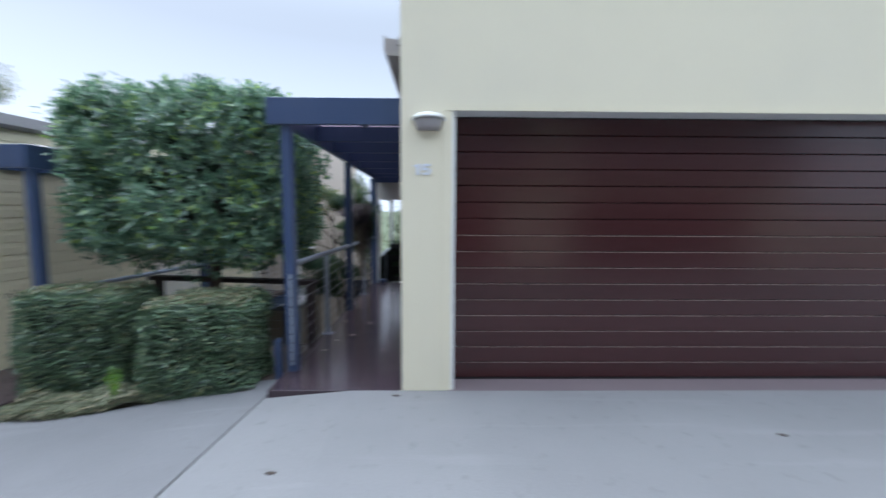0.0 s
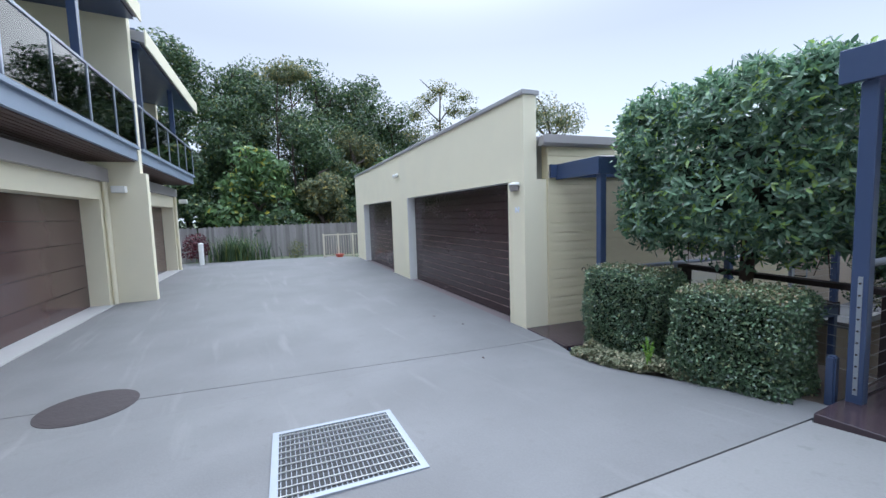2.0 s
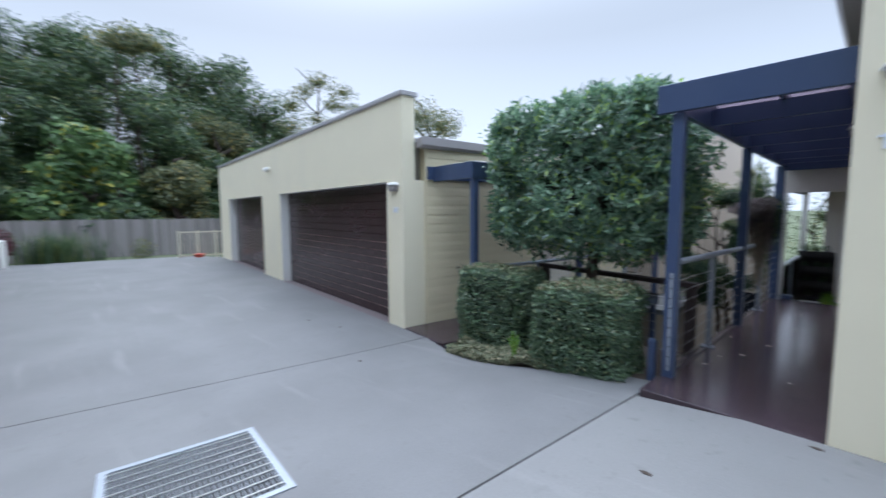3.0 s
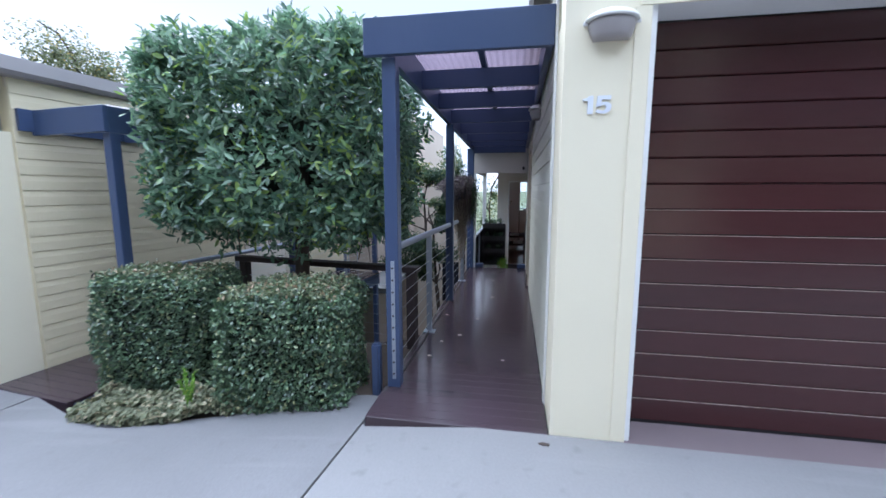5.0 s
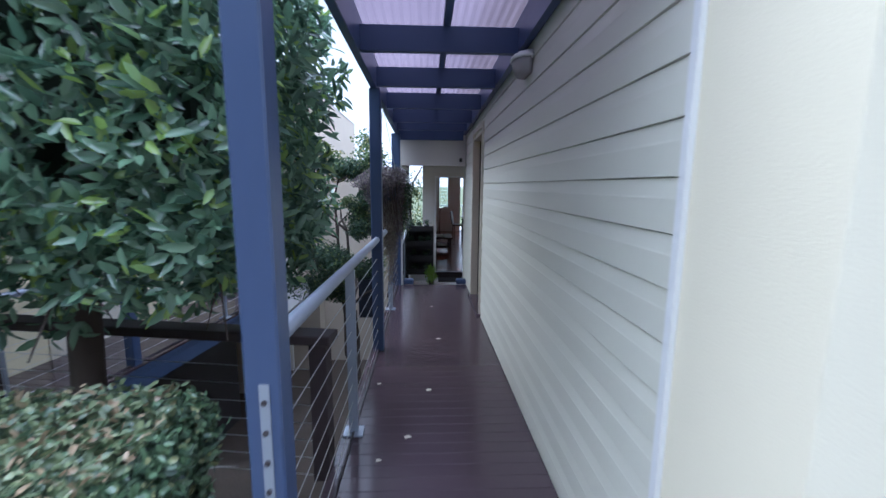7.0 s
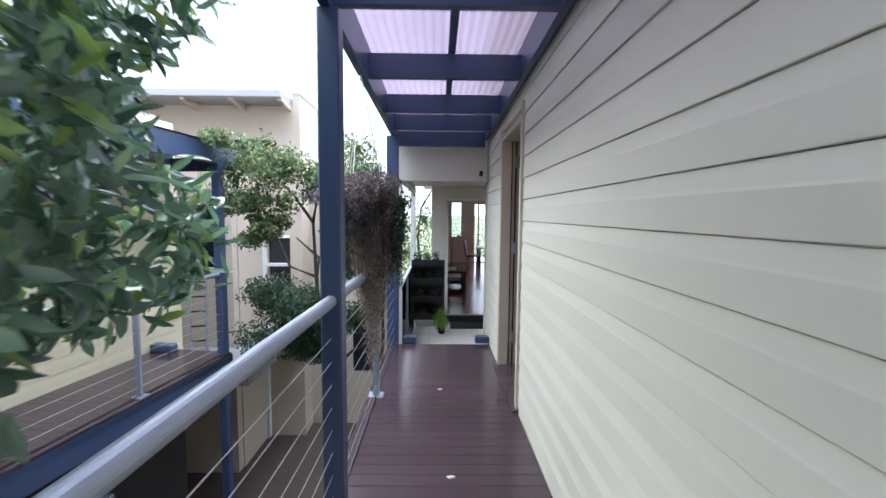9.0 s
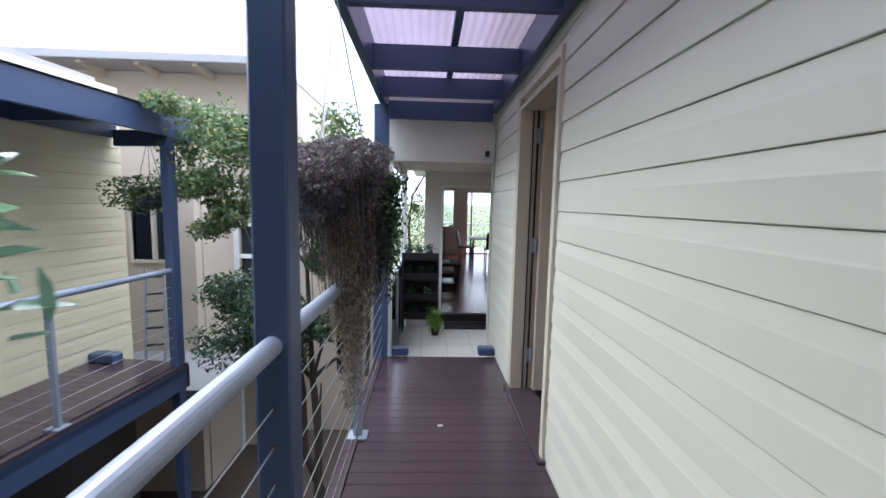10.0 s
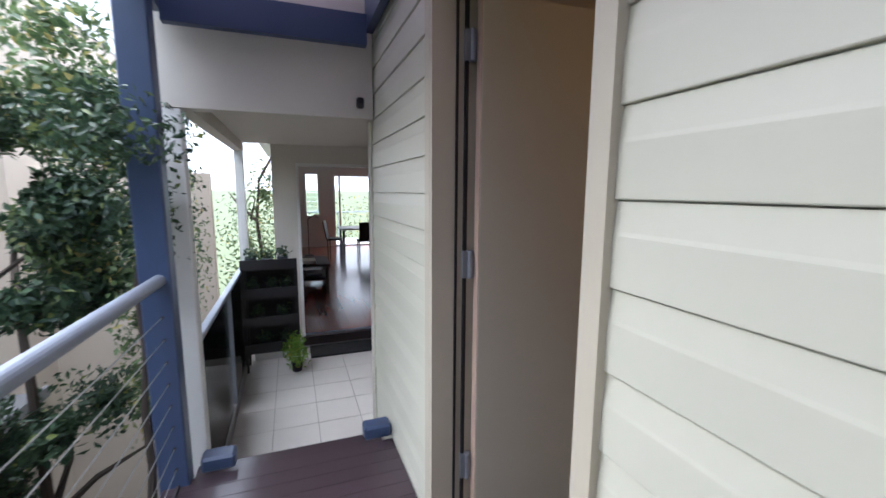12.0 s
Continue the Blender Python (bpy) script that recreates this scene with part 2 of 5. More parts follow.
LEAF_HEDGE = leaf_material("small_hedge_leaf", (0.034, 0.070, 0.042), (0.185, 0.290, 0.150), 0.30, 0.25, 0.03, (0.36, 0.38, 0.18), 1.0)
LEAF_TIPS = leaf_material("pale_hedge_tips", (0.085, 0.120, 0.060), (0.26, 0.31, 0.16), 0.38, 0.25, 0.16, (0.36, 0.27, 0.17), 0.7)
LEAF_COVER = leaf_material("ground_cover_leaf", (0.085, 0.10, 0.055), (0.25, 0.265, 0.155), 0.5, 0.25, 0.10, (0.42, 0.37, 0.24))
LEAF_FERN = leaf_material("bright_fern_leaf", (0.12, 0.26, 0.03), (0.26, 0.45, 0.06), 0.45, 0.35, 0.02)
LEAF_AIRY = leaf_material("pale_airy_leaf", (0.045, 0.080, 0.034), (0.140, 0.205, 0.080), 0.45, 0.35, 0.05, (0.40, 0.34, 0.12), 0.4)
LEAF_SHRUB = leaf_material("dark_shrub_leaf", (0.016, 0.038, 0.022), (0.064, 0.112, 0.058), 0.45, 0.25, 0.02, (0.2, 0.24, 0.07), 0.4)
LEAF_DRY = leaf_material("dry_purple_trailer", (0.040, 0.033, 0.042), (0.200, 0.160, 0.165), 0.6, 0.28, 0.06, (0.20, 0.19, 0.13))
LEAF_STRAW = leaf_material("straw_trailer", (0.12, 0.095, 0.078), (0.33, 0.275, 0.215), 0.7, 0.38, 0.04, (0.3, 0.3, 0.2))
LEAF_WOOD_A = leaf_material("far_wood_leaf", (0.026, 0.052, 0.028), (0.120, 0.190, 0.078), 0.42, 0.28, 0.03, (0.25, 0.26, 0.07))
LEAF_WOOD_B = leaf_material("far_bright_leaf", (0.055, 0.105, 0.040), (0.17, 0.28, 0.10), 0.5, 0.3, 0.03)
LEAF_WOOD_C = leaf_material("far_pale_leaf", (0.085, 0.105, 0.055), (0.21, 0.24, 0.12), 0.5, 0.4, 0.08, (0.36, 0.29, 0.08))
LEAF_RED = leaf_material("dark_red_leaf", (0.05, 0.010, 0.018), (0.14, 0.03, 0.045), 0.45, 0.2, 0.02, (0.2, 0.06, 0.06))
# near-black green that paints the shade deep inside the foliage
CORE = material("painted_inner_shade", (0.015, 0.025, 0.014), 0.9, vary=0.4, scale=12, fine=60, bump=0.5)

sheet = bpy.data.materials.new("lilac_polycarbonate")
sheet.use_nodes = True
_n, _l = sheet.node_tree.nodes, sheet.node_tree.links
_n.remove(_n["Principled BSDF"])
_t, _c, _m = _n.new("ShaderNodeBsdfTranslucent"), _n.new("ShaderNodeBsdfTransparent"), _n.new("ShaderNodeMixShader")
_x = _n.new("ShaderNodeTexNoise")
_x.inputs["Scale"].default_value = 3.0
_r = _n.new("ShaderNodeValToRGB")
_r.color_ramp.elements[0].color, _r.color_ramp.elements[1].color = (0.100, 0.079, 0.102, 1), (0.200, 0.160, 0.196, 1)
_l.new(_x.outputs["Fac"], _r.inputs["Fac"])
_l.new(_r.outputs["Color"], _t.inputs["Color"])
_c.inputs["Color"].default_value = (0.165, 0.140, 0.185, 1)
_m.inputs["Fac"].default_value = 0.30
_l.new(_t.outputs["BSDF"], _m.inputs[1])
_l.new(_c.outputs["BSDF"], _m.inputs[2])
_l.new(_m.outputs["Shader"], _n["Material Output"].inputs["Surface"])

# clearness set high so light reaches the wall under the next pergola
sheet_grey = sheet.copy()
sheet_grey.name = "weathered_polycarbonate"
for _k in sheet_grey.node_tree.nodes:
    if _k.type == "VALTORGB":
        _k.color_ramp.elements[0].color, _k.color_ramp.elements[1].color = (0.46, 0.45, 0.46, 1), (0.58, 0.57, 0.58, 1)
    if _k.type == "BSDF_TRANSPARENT":
        _k.inputs["Color"].default_value = (0.62, 0.61, 0.63, 1)
    if _k.type == "MIX_SHADER":
        _k.inputs["Fac"].default_value = 0.55

# ---- building helpers ----
IDENT = Matrix.Identity(4)


def thing(name, at, label="", category="", group="", kind=""):
    ob = new(name)
    ob.empty_display_size = 0.1
    ob.location = at
    return tagged(ob, label, category, group, kind)


def place(ob, parent):
    if parent is not None:
        ob.parent = parent
        if parent.type == "EMPTY":
            ob.matrix_parent_inverse = Matrix.Translation(-Vector(parent.location))
    return ob


def finish(bm, frame_m=None):
    if frame_m is not None:
        bm.transform(frame_m)
    bmesh.ops.recalc_face_normals(bm, faces=bm.faces)
    return bm


def mesh_of(name, bm, mat, frame_m=None, smooth=False):
    finish(bm, frame_m)
    me = bpy.data.meshes.new(name)
    bm.to_mesh(me)
    bm.free()
    me.materials.append(mat)
    if smooth:
        me.polygons.foreach_set("use_smooth", [True] * len(me.polygons))
    return me


def part(name, bm, mat, parent, label="", frame_m=None, smooth=False):
    """Links a bmesh as one mesh object under a thing or a part."""
    ob = place(new(name, mesh_of(name, bm, mat, frame_m, smooth)), parent)
    return tagged(ob, label)


def piece(name, me, parent, m=IDENT):
    """One more object on a shared mesh, at the pose m."""
    ob = place(new(name, me), parent)
    ob.matrix_basis = m
    return ob


def alone(name, bm, mat, label, category, group="", kind="", frame_m=None, smooth=False):
    """A thing or piece of the setting that is one mesh."""
    return tagged(new(name, mesh_of(name, bm, mat, frame_m, smooth)), label, category, group, kind)


def box(bm, x0, x1, y0, y1, z0, z1, bevel=0.0, segments=1):
    vs = [bm.verts.new((x, y, z)) for x in (x0, x1) for y in (y0, y1) for z in (z0, z1)]
    fs = [bm.faces.new([vs[i] for i in q]) for q in ((0, 1, 3, 2), (4, 6, 7, 5), (0, 4, 5, 1), (2, 3, 7, 6), (0, 2, 6, 4), (1, 5, 7, 3))]
    if bevel:
        es = list({e for f in fs for e in f.edges})
        bmesh.ops.bevel(bm, geom=es, offset=bevel, segments=segments, affect="EDGES")
    return bm


def boxed(*args, **kw):
    return box(bmesh.new(), *args, **kw)


def tube(bm, a, b, r, sides=12, r2=None, caps=True):
    a, b = Vector(a), Vector(b)
    d = b - a
    m = Matrix.Translation((a + b) / 2) @ d.to_track_quat("Z", "Y").to_matrix().to_4x4()
    bmesh.ops.create_cone(bm, cap_ends=caps, segments=sides, radius1=r, radius2=r if r2 is None else r2, depth=d.length, matrix=m)
    return bm


def prism(bm, outline, axis, lo, hi):
    """Extrudes a flat outline. axis 'x': outline is (y, z); 'y': (x, z); 'z': (x, y)."""
    def at(p, h):
        return {"x": (h, *p), "y": (p[0], h, p[1]), "z": (*p, h)}[axis]
    lower, upper = [bm.verts.new(at(p, lo)) for p in outline], [bm.verts.new(at(p, hi)) for p in outline]
    bm.faces.new(lower), bm.faces.new(upper[::-1])
    for i in range(len(outline)):
        j = (i + 1) % len(outline)
        bm.faces.new((lower[i], lower[j], upper[j], upper[i]))
    return bm


def wall_with_holes(bm, axis, lo, hi, s0, s1, z0, z1, holes):
    """A wall slab between lo and hi on its thin axis, s0..s1 along, z0..z1 up, with (s0, s1, z0, z1) openings through it, as one closed skin."""
    ss = sorted({s0, s1, *(v for q in holes for v in q[:2])})
    zs = sorted({z0, z1, *(min(max(v, z0), z1) for q in holes for v in q[2:])})
    known = {}

    def vert(i, j, k):
        if (i, j, k) not in known:
            t, s = (lo, hi)[k], ss[i]
            known[i, j, k] = bm.verts.new((t, s, zs[j]) if axis == "x" else (s, t, zs[j]))
        return known[i, j, k]

    def solid(i, j):
        if not (0 <= i < len(ss) - 1 and 0 <= j < len(zs) - 1):
            return False
        s, z = (ss[i] + ss[i + 1]) / 2, (zs[j] + zs[j + 1]) / 2
        return not any(a < s < b and c < z < d for a, b, c, d in holes)

    for i in range(len(ss) - 1):
        for j in range(len(zs) - 1):
            if solid(i, j):
                for k in (0, 1):
                    bm.faces.new((vert(i, j, k), vert(i + 1, j, k), vert(i + 1, j + 1, k), vert(i, j + 1, k)))
                for di, dj, p, q in ((-1, 0, (0, 0), (0, 1)), (1, 0, (1, 0), (1, 1)), (0, -1, (0, 0), (1, 0)), (0, 1, (0, 1), (1, 1))):
                    if not solid(i + di, j + dj):
                        bm.faces.new((vert(i + p[0], j + p[1], 0), vert(i + q[0], j + q[1], 0), vert(i + q[0], j + q[1], 1), vert(i + p[0], j + p[1], 1)))
    return bm


def leaves(name, mat, parent, spots, ways, length, width, rng, fold=0.25, droop=0.0, jitter=0.9, simple=False, label="", bristle=0.0, lines=None):
    """A mesh of many folded leaves at spots, each facing about its way."""
    k = len(spots)
    out = ways + rng.normal(0, jitter, (k, 3))
    out /= np.linalg.norm(out, axis=1)[:, None] + 1e-9
    along = np.cross(out, rng.normal(0, 1, (k, 3)))
    along /= np.linalg.norm(along, axis=1)[:, None] + 1e-9
    along += ways * bristle * rng.uniform(0.2, 1.4, (k, 1))
    along[:, 2] -= droop
    along /= np.linalg.norm(along, axis=1)[:, None] + 1e-9
    if lines is not None:
        along = lines / (np.linalg.norm(lines, axis=1)[:, None] + 1e-9)
    side = np.cross(out, along)
    side /= np.linalg.norm(side, axis=1)[:, None] + 1e-9
    out = np.cross(along, side)
    ll = length * rng.uniform(0.6, 1.25, (k, 1))
    ww = width * rng.uniform(0.7, 1.2, (k, 1))
    up = out * ww * fold
    if simple:
        v = np.stack([spots - along * ll / 2, spots + side * ww / 2 + up, spots + along * ll / 2, spots - side * ww / 2 + up], 1)
        f = np.array([[0, 1, 2], [0, 2, 3]])
    else:
        v = np.stack([spots - along * ll / 2, spots - along * ll * 0.2 + side * ww / 2 + up, spots + along * ll * 0.2 + side * ww * 0.42 + up,
                      spots + along * ll / 2, spots + along * ll * 0.2 - side * ww * 0.42 + up, spots - along * ll * 0.2 - side * ww / 2 + up], 1)
        f = np.array([[0, 1, 2, 3], [0, 3, 4, 5]])
    n = v.shape[1]
    faces = (f[None] + (np.arange(k) * n)[:, None, None]).reshape(-1, f.shape[1])
    me = bpy.data.meshes.new(name)
    me.vertices.add(k * n)
    me.vertices.foreach_set("co", v.reshape(-1).astype(np.float32))
    me.loops.add(faces.size)
    me.loops.foreach_set("vertex_index", faces.reshape(-1).astype(np.int32))
    me.polygons.add(len(faces))
    me.polygons.foreach_set("loop_start", np.arange(len(faces), dtype=np.int32) * f.shape[1])
    me.update(calc_edges=True)
    me.materials.append(mat)
    return tagged(place(new(name, me), parent), label)


def lumps(p, seed, size, amount):
    """Smooth random swelling at points p."""
    r = np.random.default_rng(seed)
    out = np.zeros(len(p))
    for _ in range(6):
        out += np.sin(p @ (r.normal(0, 1, 3) / size * 2.2) + r.uniform(0, 6.3))
    return out * amount / 3


def box_shell(rng, k, lo, hi, round_r, deep):
    """Points near the faces of a round-edged box, and the ways out of it."""
    lo, hi = np.array(lo), np.array(hi)
    s = hi - lo
    areas = np.array([s[1] * s[2], s[1] * s[2], s[0] * s[2], s[0] * s[2], s[0] * s[1], s[0] * s[1] * 0.5])
    which = rng.choice(6, k, p=areas / areas.sum())
    p = lo + rng.uniform(0, 1, (k, 3)) * s
    ax, top = np.array([0, 0, 1, 1, 2, 2])[which], np.array([1, 0, 1, 0, 1, 0])[which]
    p[np.arange(k), ax] = np.where(top == 1, hi[ax], lo[ax])
    c = np.clip(p, lo + round_r, hi - round_r)
    d = p - c
    way = d / (np.linalg.norm(d, axis=1)[:, None] + 1e-9)
    p = c + way * round_r
    return p - way * (rng.exponential(deep, (k, 1))), way


def ball_shell(rng, k, centre, radii, seed, rough=0.2, deep=0.12):
    d = rng.normal(0, 1, (k, 3))
    d /= np.linalg.norm(d, axis=1)[:, None]
    swell = 1 + lumps(d, seed, 0.8, rough)
    r = swell * (1 - np.minimum(rng.exponential(deep, k), 0.9))
    return np.array(centre) + d * np.array(radii) * r[:, None], d


def sweep(bm, points, radii, sides=8):
    """One closed tapered skin along a bent line."""
    rings = []
    for i, p in enumerate(points):
        d = (points[min(i + 1, len(points) - 1)] - points[max(i - 1, 0)]).normalized()
        u = d.orthogonal().normalized()
        v = d.cross(u)
        rings.append([bm.verts.new(p + (u * math.cos(6.2832 * j / sides) + v * math.sin(6.2832 * j / sides)) * radii[i]) for j in range(sides)])
    for lo, hi in zip(rings, rings[1:]):
        near = min(range(sides), key=lambda o: (hi[o].co - lo[0].co).length)
        for j in range(sides):
            k = (j + 1) % sides
            bm.faces.new((lo[j], lo[k], hi[(k + near) % sides], hi[(j + near) % sides]))
    bm.faces.new(rings[0][::-1]), bm.faces.new(rings[-1])
    return bm


def limb_tree(bm, rng, base, top, r, forks=5, reach=0.8):
    """A tapered, slightly bent trunk with limbs."""
    base, top = Vector(base), Vector(top)
    line = [base] + [base.lerp(top, i / 6) + Vector(rng.normal(0, r * 0.7, 3)) for i in range(1, 7)]
    sweep(bm, line, [r * (1.15 if i == 0 else 1.05 - 0.75 * i / 6) for i in range(7)])
    for i in range(forks):
        s = line[int(rng.integers(3, 7))]
        a = rng.uniform(0, 6.28)
        e = s + Vector((math.cos(a) * reach, math.sin(a) * reach, reach * rng.uniform(0.5, 1.1)))
        m_ = s.lerp(e, 0.5) + Vector(rng.normal(0, reach * 0.16, 3))
        sweep(bm, [s, m_, e], [r * 0.42, r * 0.30, r * 0.12], 6)
    return bm


def ground_z(x):
    """The driveway falls gently to the west."""
    return -0.35 * min(max((-0.8 - x) / 3.8, 0.0), 1.0)

# ---- frames of the two units: a outwards from the clad wall, b into the plot, c up ----
F15 = Matrix(((-1, 0, 0, -0.375), (0, 1, 0, 3.50), (0, 0, 1, 0), (0, 0, 0, 1)))
FALL = Matrix(((1, 0, 0, 0), (0, 1, 0, 0), (0, -0.0155, 1, 0), (0, 0, 0, 1)))
F15S = F15 @ FALL


def turned(x, y, z, degrees):
    c, s = math.cos(radians(degrees)), math.sin(radians(degrees))
    return Matrix(((c, s, 0, x), (-s, c, 0, y), (0, 0, 1, z), (0, 0, 0, 1)))


F14 = turned(-5.03, 3.935, -0.365, 4.3)
F14S = turned(-5.03, 3.94, -0.335, 7.5)

# ---- ground ----
base = bmesh.new()
bmesh.ops.create_grid(base, x_segments=2, y_segments=2, size=1500, matrix=Matrix.Translation((0, 0, -3.4)))
alone("ground", base, GRASS_FAR, "rough green ground falling away behind the houses", "ground", kind="structure")


def slab(name, outline, label, mat=CONCRETE, thick=0.16, lift=0.0):
    bm = bmesh.new()
    f = bm.faces.new([bm.verts.new((x, y, 0)) for x, y in outline])
    for x in (-0.8, -2.2, -3.6, -4.6):
        bmesh.ops.bisect_plane(bm, geom=bm.verts[:] + bm.edges[:] + bm.faces[:], plane_co=(x, 0, 0), plane_no=(1, 0, 0))
    top = bm.faces[:]
    made = bmesh.ops.extrude_face_region(bm, geom=top)
    low = {v for v in made["geom"] if isinstance(v, bmesh.types.BMVert)}
    for v in bm.verts:
        v.co.z = ground_z(v.co.x) + lift - (thick if v in low else 0)
    return alone(name, bm, mat, label, "pavement", kind="structure")


# bed edge: a shallow curve from the walkway of this house to the next one
BED = [(-1.472, 3.87), (-1.60, 3.885), (-1.76, 3.87), (-1.92, 3.80), (-2.15, 3.70), (-2.45, 3.62), (-2.85, 3.50), (-3.25, 3.46), (-3.62, 3.52), (-3.80, 3.60)]
slab("driveway_slab_east", [(-1.485, 3.54), (-1.66, 1.5), (-2.1, -3.9), (-2.1, -14), (12, -14), (12, 3.5), (-0.4, 3.495), (-1.47, 3.495)], "paler grey concrete driveway slab with faint scuffs", CONCRETE_PALE)
slab("driveway_slab_middle", [(-1.50, 3.54), *BED, (-4.44, 3.86), (-4.48, 3.6), (-4.96, 0.4), (-5.31, -1.8), (-5.7, -4.5), (-5.7, -14), (-2.115, -14), (-2.115, -3.9), (-1.675, 1.5)], "pale grey concrete driveway slab beside the hedges")
slab("driveway_slab_west", [(-4.47, 3.95), (-5.05, 3.93), (-17.6, 4.92), (-18.9, 4.3), (-20.4, -1.9), (-22, -14), (-5.714, -14), (-5.714, -4.5), (-5.324, -1.8), (-4.974, 0.4), (-4.494, 3.6)], "pale grey concrete driveway slab before the far garages")
slab("driveway_joint", [(-1.3, 3.5), (-1.3, -13), (-21, -13), (-19.5, 2), (-17.6, 4.6), (-5.2, 3.80), (-4.5, 3.72), (-3.7, 3.3), (-2.8, 3.3), (-1.7, 3.6)], "dark joint filler between slabs", JOINT, 0.1, -0.035)
bed = bmesh.new()
prism(bed, [*BED, (-3.95, 5.0), (-1.47, 5.0)], "z", -0.5, -0.085)
for v in bed.verts:
    if v.co.z > -0.3:
        v.co.z = ground_z(v.co.x) - 0.03
alone("garden_bed_soil", bed, SOIL, "dark mulched soil of a narrow garden bed", "soil", kind="structure")
alone("retaining_wall", boxed(-3.95, -1.5, 5.0, 5.15, -3.4, -0.25), CONCRETE_EDGE, "grey retaining wall below the garden bed", "retaining wall", kind="structure")
alone("lower_ground", boxed(-6, 2, 5.15, 24, -3.4, -2.75), SOIL, "dark shaded soil between the two walkways", "ground", kind="structure")
bank = bmesh.new()
prism(bank, [(-80, 26), (-80, -40), (-20.4, -40), (-20.4, -1.9), (-18.9, 4.3), (-17.6, 4.92), (-17.6, 26)], "z", -1.2, -0.42)
alone("bank_ground", bank, GRASS_FAR, "rough green ground under the woods", "ground", kind="structure")
side_earth = boxed(-17.5, -5.3, 6, 26, -3.4, -0.5)
alone("earth_under_garages", side_earth, SOIL, "earth under the next garages", "ground", kind="structure")


# ---- garages ----
CLAD_PITCH = 0.1405


def board_mesh(frame_m, b0, b1, mat=CLAD):
    """One lapped weatherboard of a wall in the plane a = 0: a flat face with a chamfered upper strip."""
    bm = bmesh.new()
    p = CLAD_PITCH
    prism(bm, [(0.0, 0.0), (0.0165, 0.0), (0.0180, 0.002), (0.0172, p * 0.60), (0.0160, p * 0.65), (0.0110, p - 0.0025), (0.0060, p - 0.002), (0.0060, p + 0.008), (0.0, p + 0.008)], "y", b0, b1)
    return mesh_of("weatherboard", bm, mat, frame_m)


def clad(parent, frame_m, b0, b1, c0, c1, first=1.397, holes=(), mat=CLAD):
    """Weatherboards between c0 and c1, with openings (b0, b1, c0, c1)."""
    shared = {}
    k = math.floor((c0 - first) / CLAD_PITCH)
    while first + k * CLAD_PITCH < c1:
        z = first + k * CLAD_PITCH
        runs, at = [], b0
        for h0, h1, low, high in sorted(holes):
            if low - CLAD_PITCH * 0.4 < z + CLAD_PITCH * 0.5 < high:
                runs.append((at, h0))
                at = h1
        runs.append((at, b1))
        for r in runs:
            if r not in shared:
                shared[r] = board_mesh(frame_m, *r, mat)
            piece("weatherboard", shared[r], parent, Matrix.Translation((0, 0, z)))
        k += 1


def garage_door(frame_m, a0, a1, label, group, stain=MAROON):
    """A wide lift-up door of sixteen stained horizontal boards, a0 > a1."""
    at = frame_m @ Vector(((a0 + a1) / 2, 0.22, 0))
    t = thing("garage_door", at, label, "garage door", group)
    part("door_backing", boxed(a1 - 0.05, a0 + 0.05, 0.245, 0.275, 0.0, 2.24), BLACK, t, "", frame_m)
    bm = bmesh.new()
    prism(bm, [(0.215, 0.004), (0.221, -0.001), (0.245, -0.001), (0.245, 0.1335), (0.224, 0.1335), (0.215, 0.1275)], "x", a1, a0)
    me = mesh_of("door_board", bm, stain, frame_m)
    # pale strip that paints a highlight along the lower boards' top edges
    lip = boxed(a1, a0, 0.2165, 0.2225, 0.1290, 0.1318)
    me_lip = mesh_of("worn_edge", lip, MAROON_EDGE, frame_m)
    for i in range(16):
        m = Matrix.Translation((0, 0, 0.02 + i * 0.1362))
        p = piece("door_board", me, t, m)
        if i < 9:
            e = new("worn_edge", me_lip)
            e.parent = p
    part("bottom_seal", boxed(a1, a0, 0.222, 0.262, 0.001, 0.019), BLACK, t, "", frame_m)
    return t


def bulkhead_lamp(frame_m, a, b, c, group="wall lamps", facing="b"):
    """A half-round outdoor lamp: shell above, grey lens below."""
    at = frame_m @ Vector((a, b, c))
    t = thing("wall_lamp", at, "white half-round bulkhead lamp, unlit, on the wall", "lamp", group)

    def half(r, depth, z0, z1, flat):
        bm = bmesh.new()
        rings = []
        for i in range(5):
            k = i / 4
            z = z0 + (z1 - z0) * k
            s = math.sqrt(max(1 - (k if not flat else 0.1 + 0.6 * (1 - k)) ** 2 * 0.92, 0.02))
            ring = [(math.cos(math.pi * j / 12) * r * s, -math.sin(math.pi * j / 12) * depth * s, z) for j in range(13)]
            rings.append([bm.verts.new(p) for p in ring])
        for lo, hi in zip(rings, rings[1:]):
            for j in range(12):
                bm.faces.new((lo[j], lo[j + 1], hi[j + 1], hi[j]))
            bm.faces.new((lo[12], lo[0], hi[0], hi[12]))
        bm.faces.new(rings[0]), bm.faces.new(rings[-1])
        return bm
    turn = frame_m @ Matrix.Translation((a, b, c)) @ (IDENT if facing == "b" else Matrix.Rotation(radians(90), 4, "Z"))
    part("shell", half(0.125, 0.11, 0.0, 0.052, False), CLEAR_PLASTIC, t, "", turn, True)
    part("lens", half(0.110, 0.100, -0.085, -0.002, True), GUTTER, t, "grey ribbed lens", turn, True)
    part("rim", box(bmesh.new(), -0.13, 0.13, -0.012, 0.0, -0.012, 0.006, 0.003), CLEAR_PLASTIC, t, "", turn)
    return t


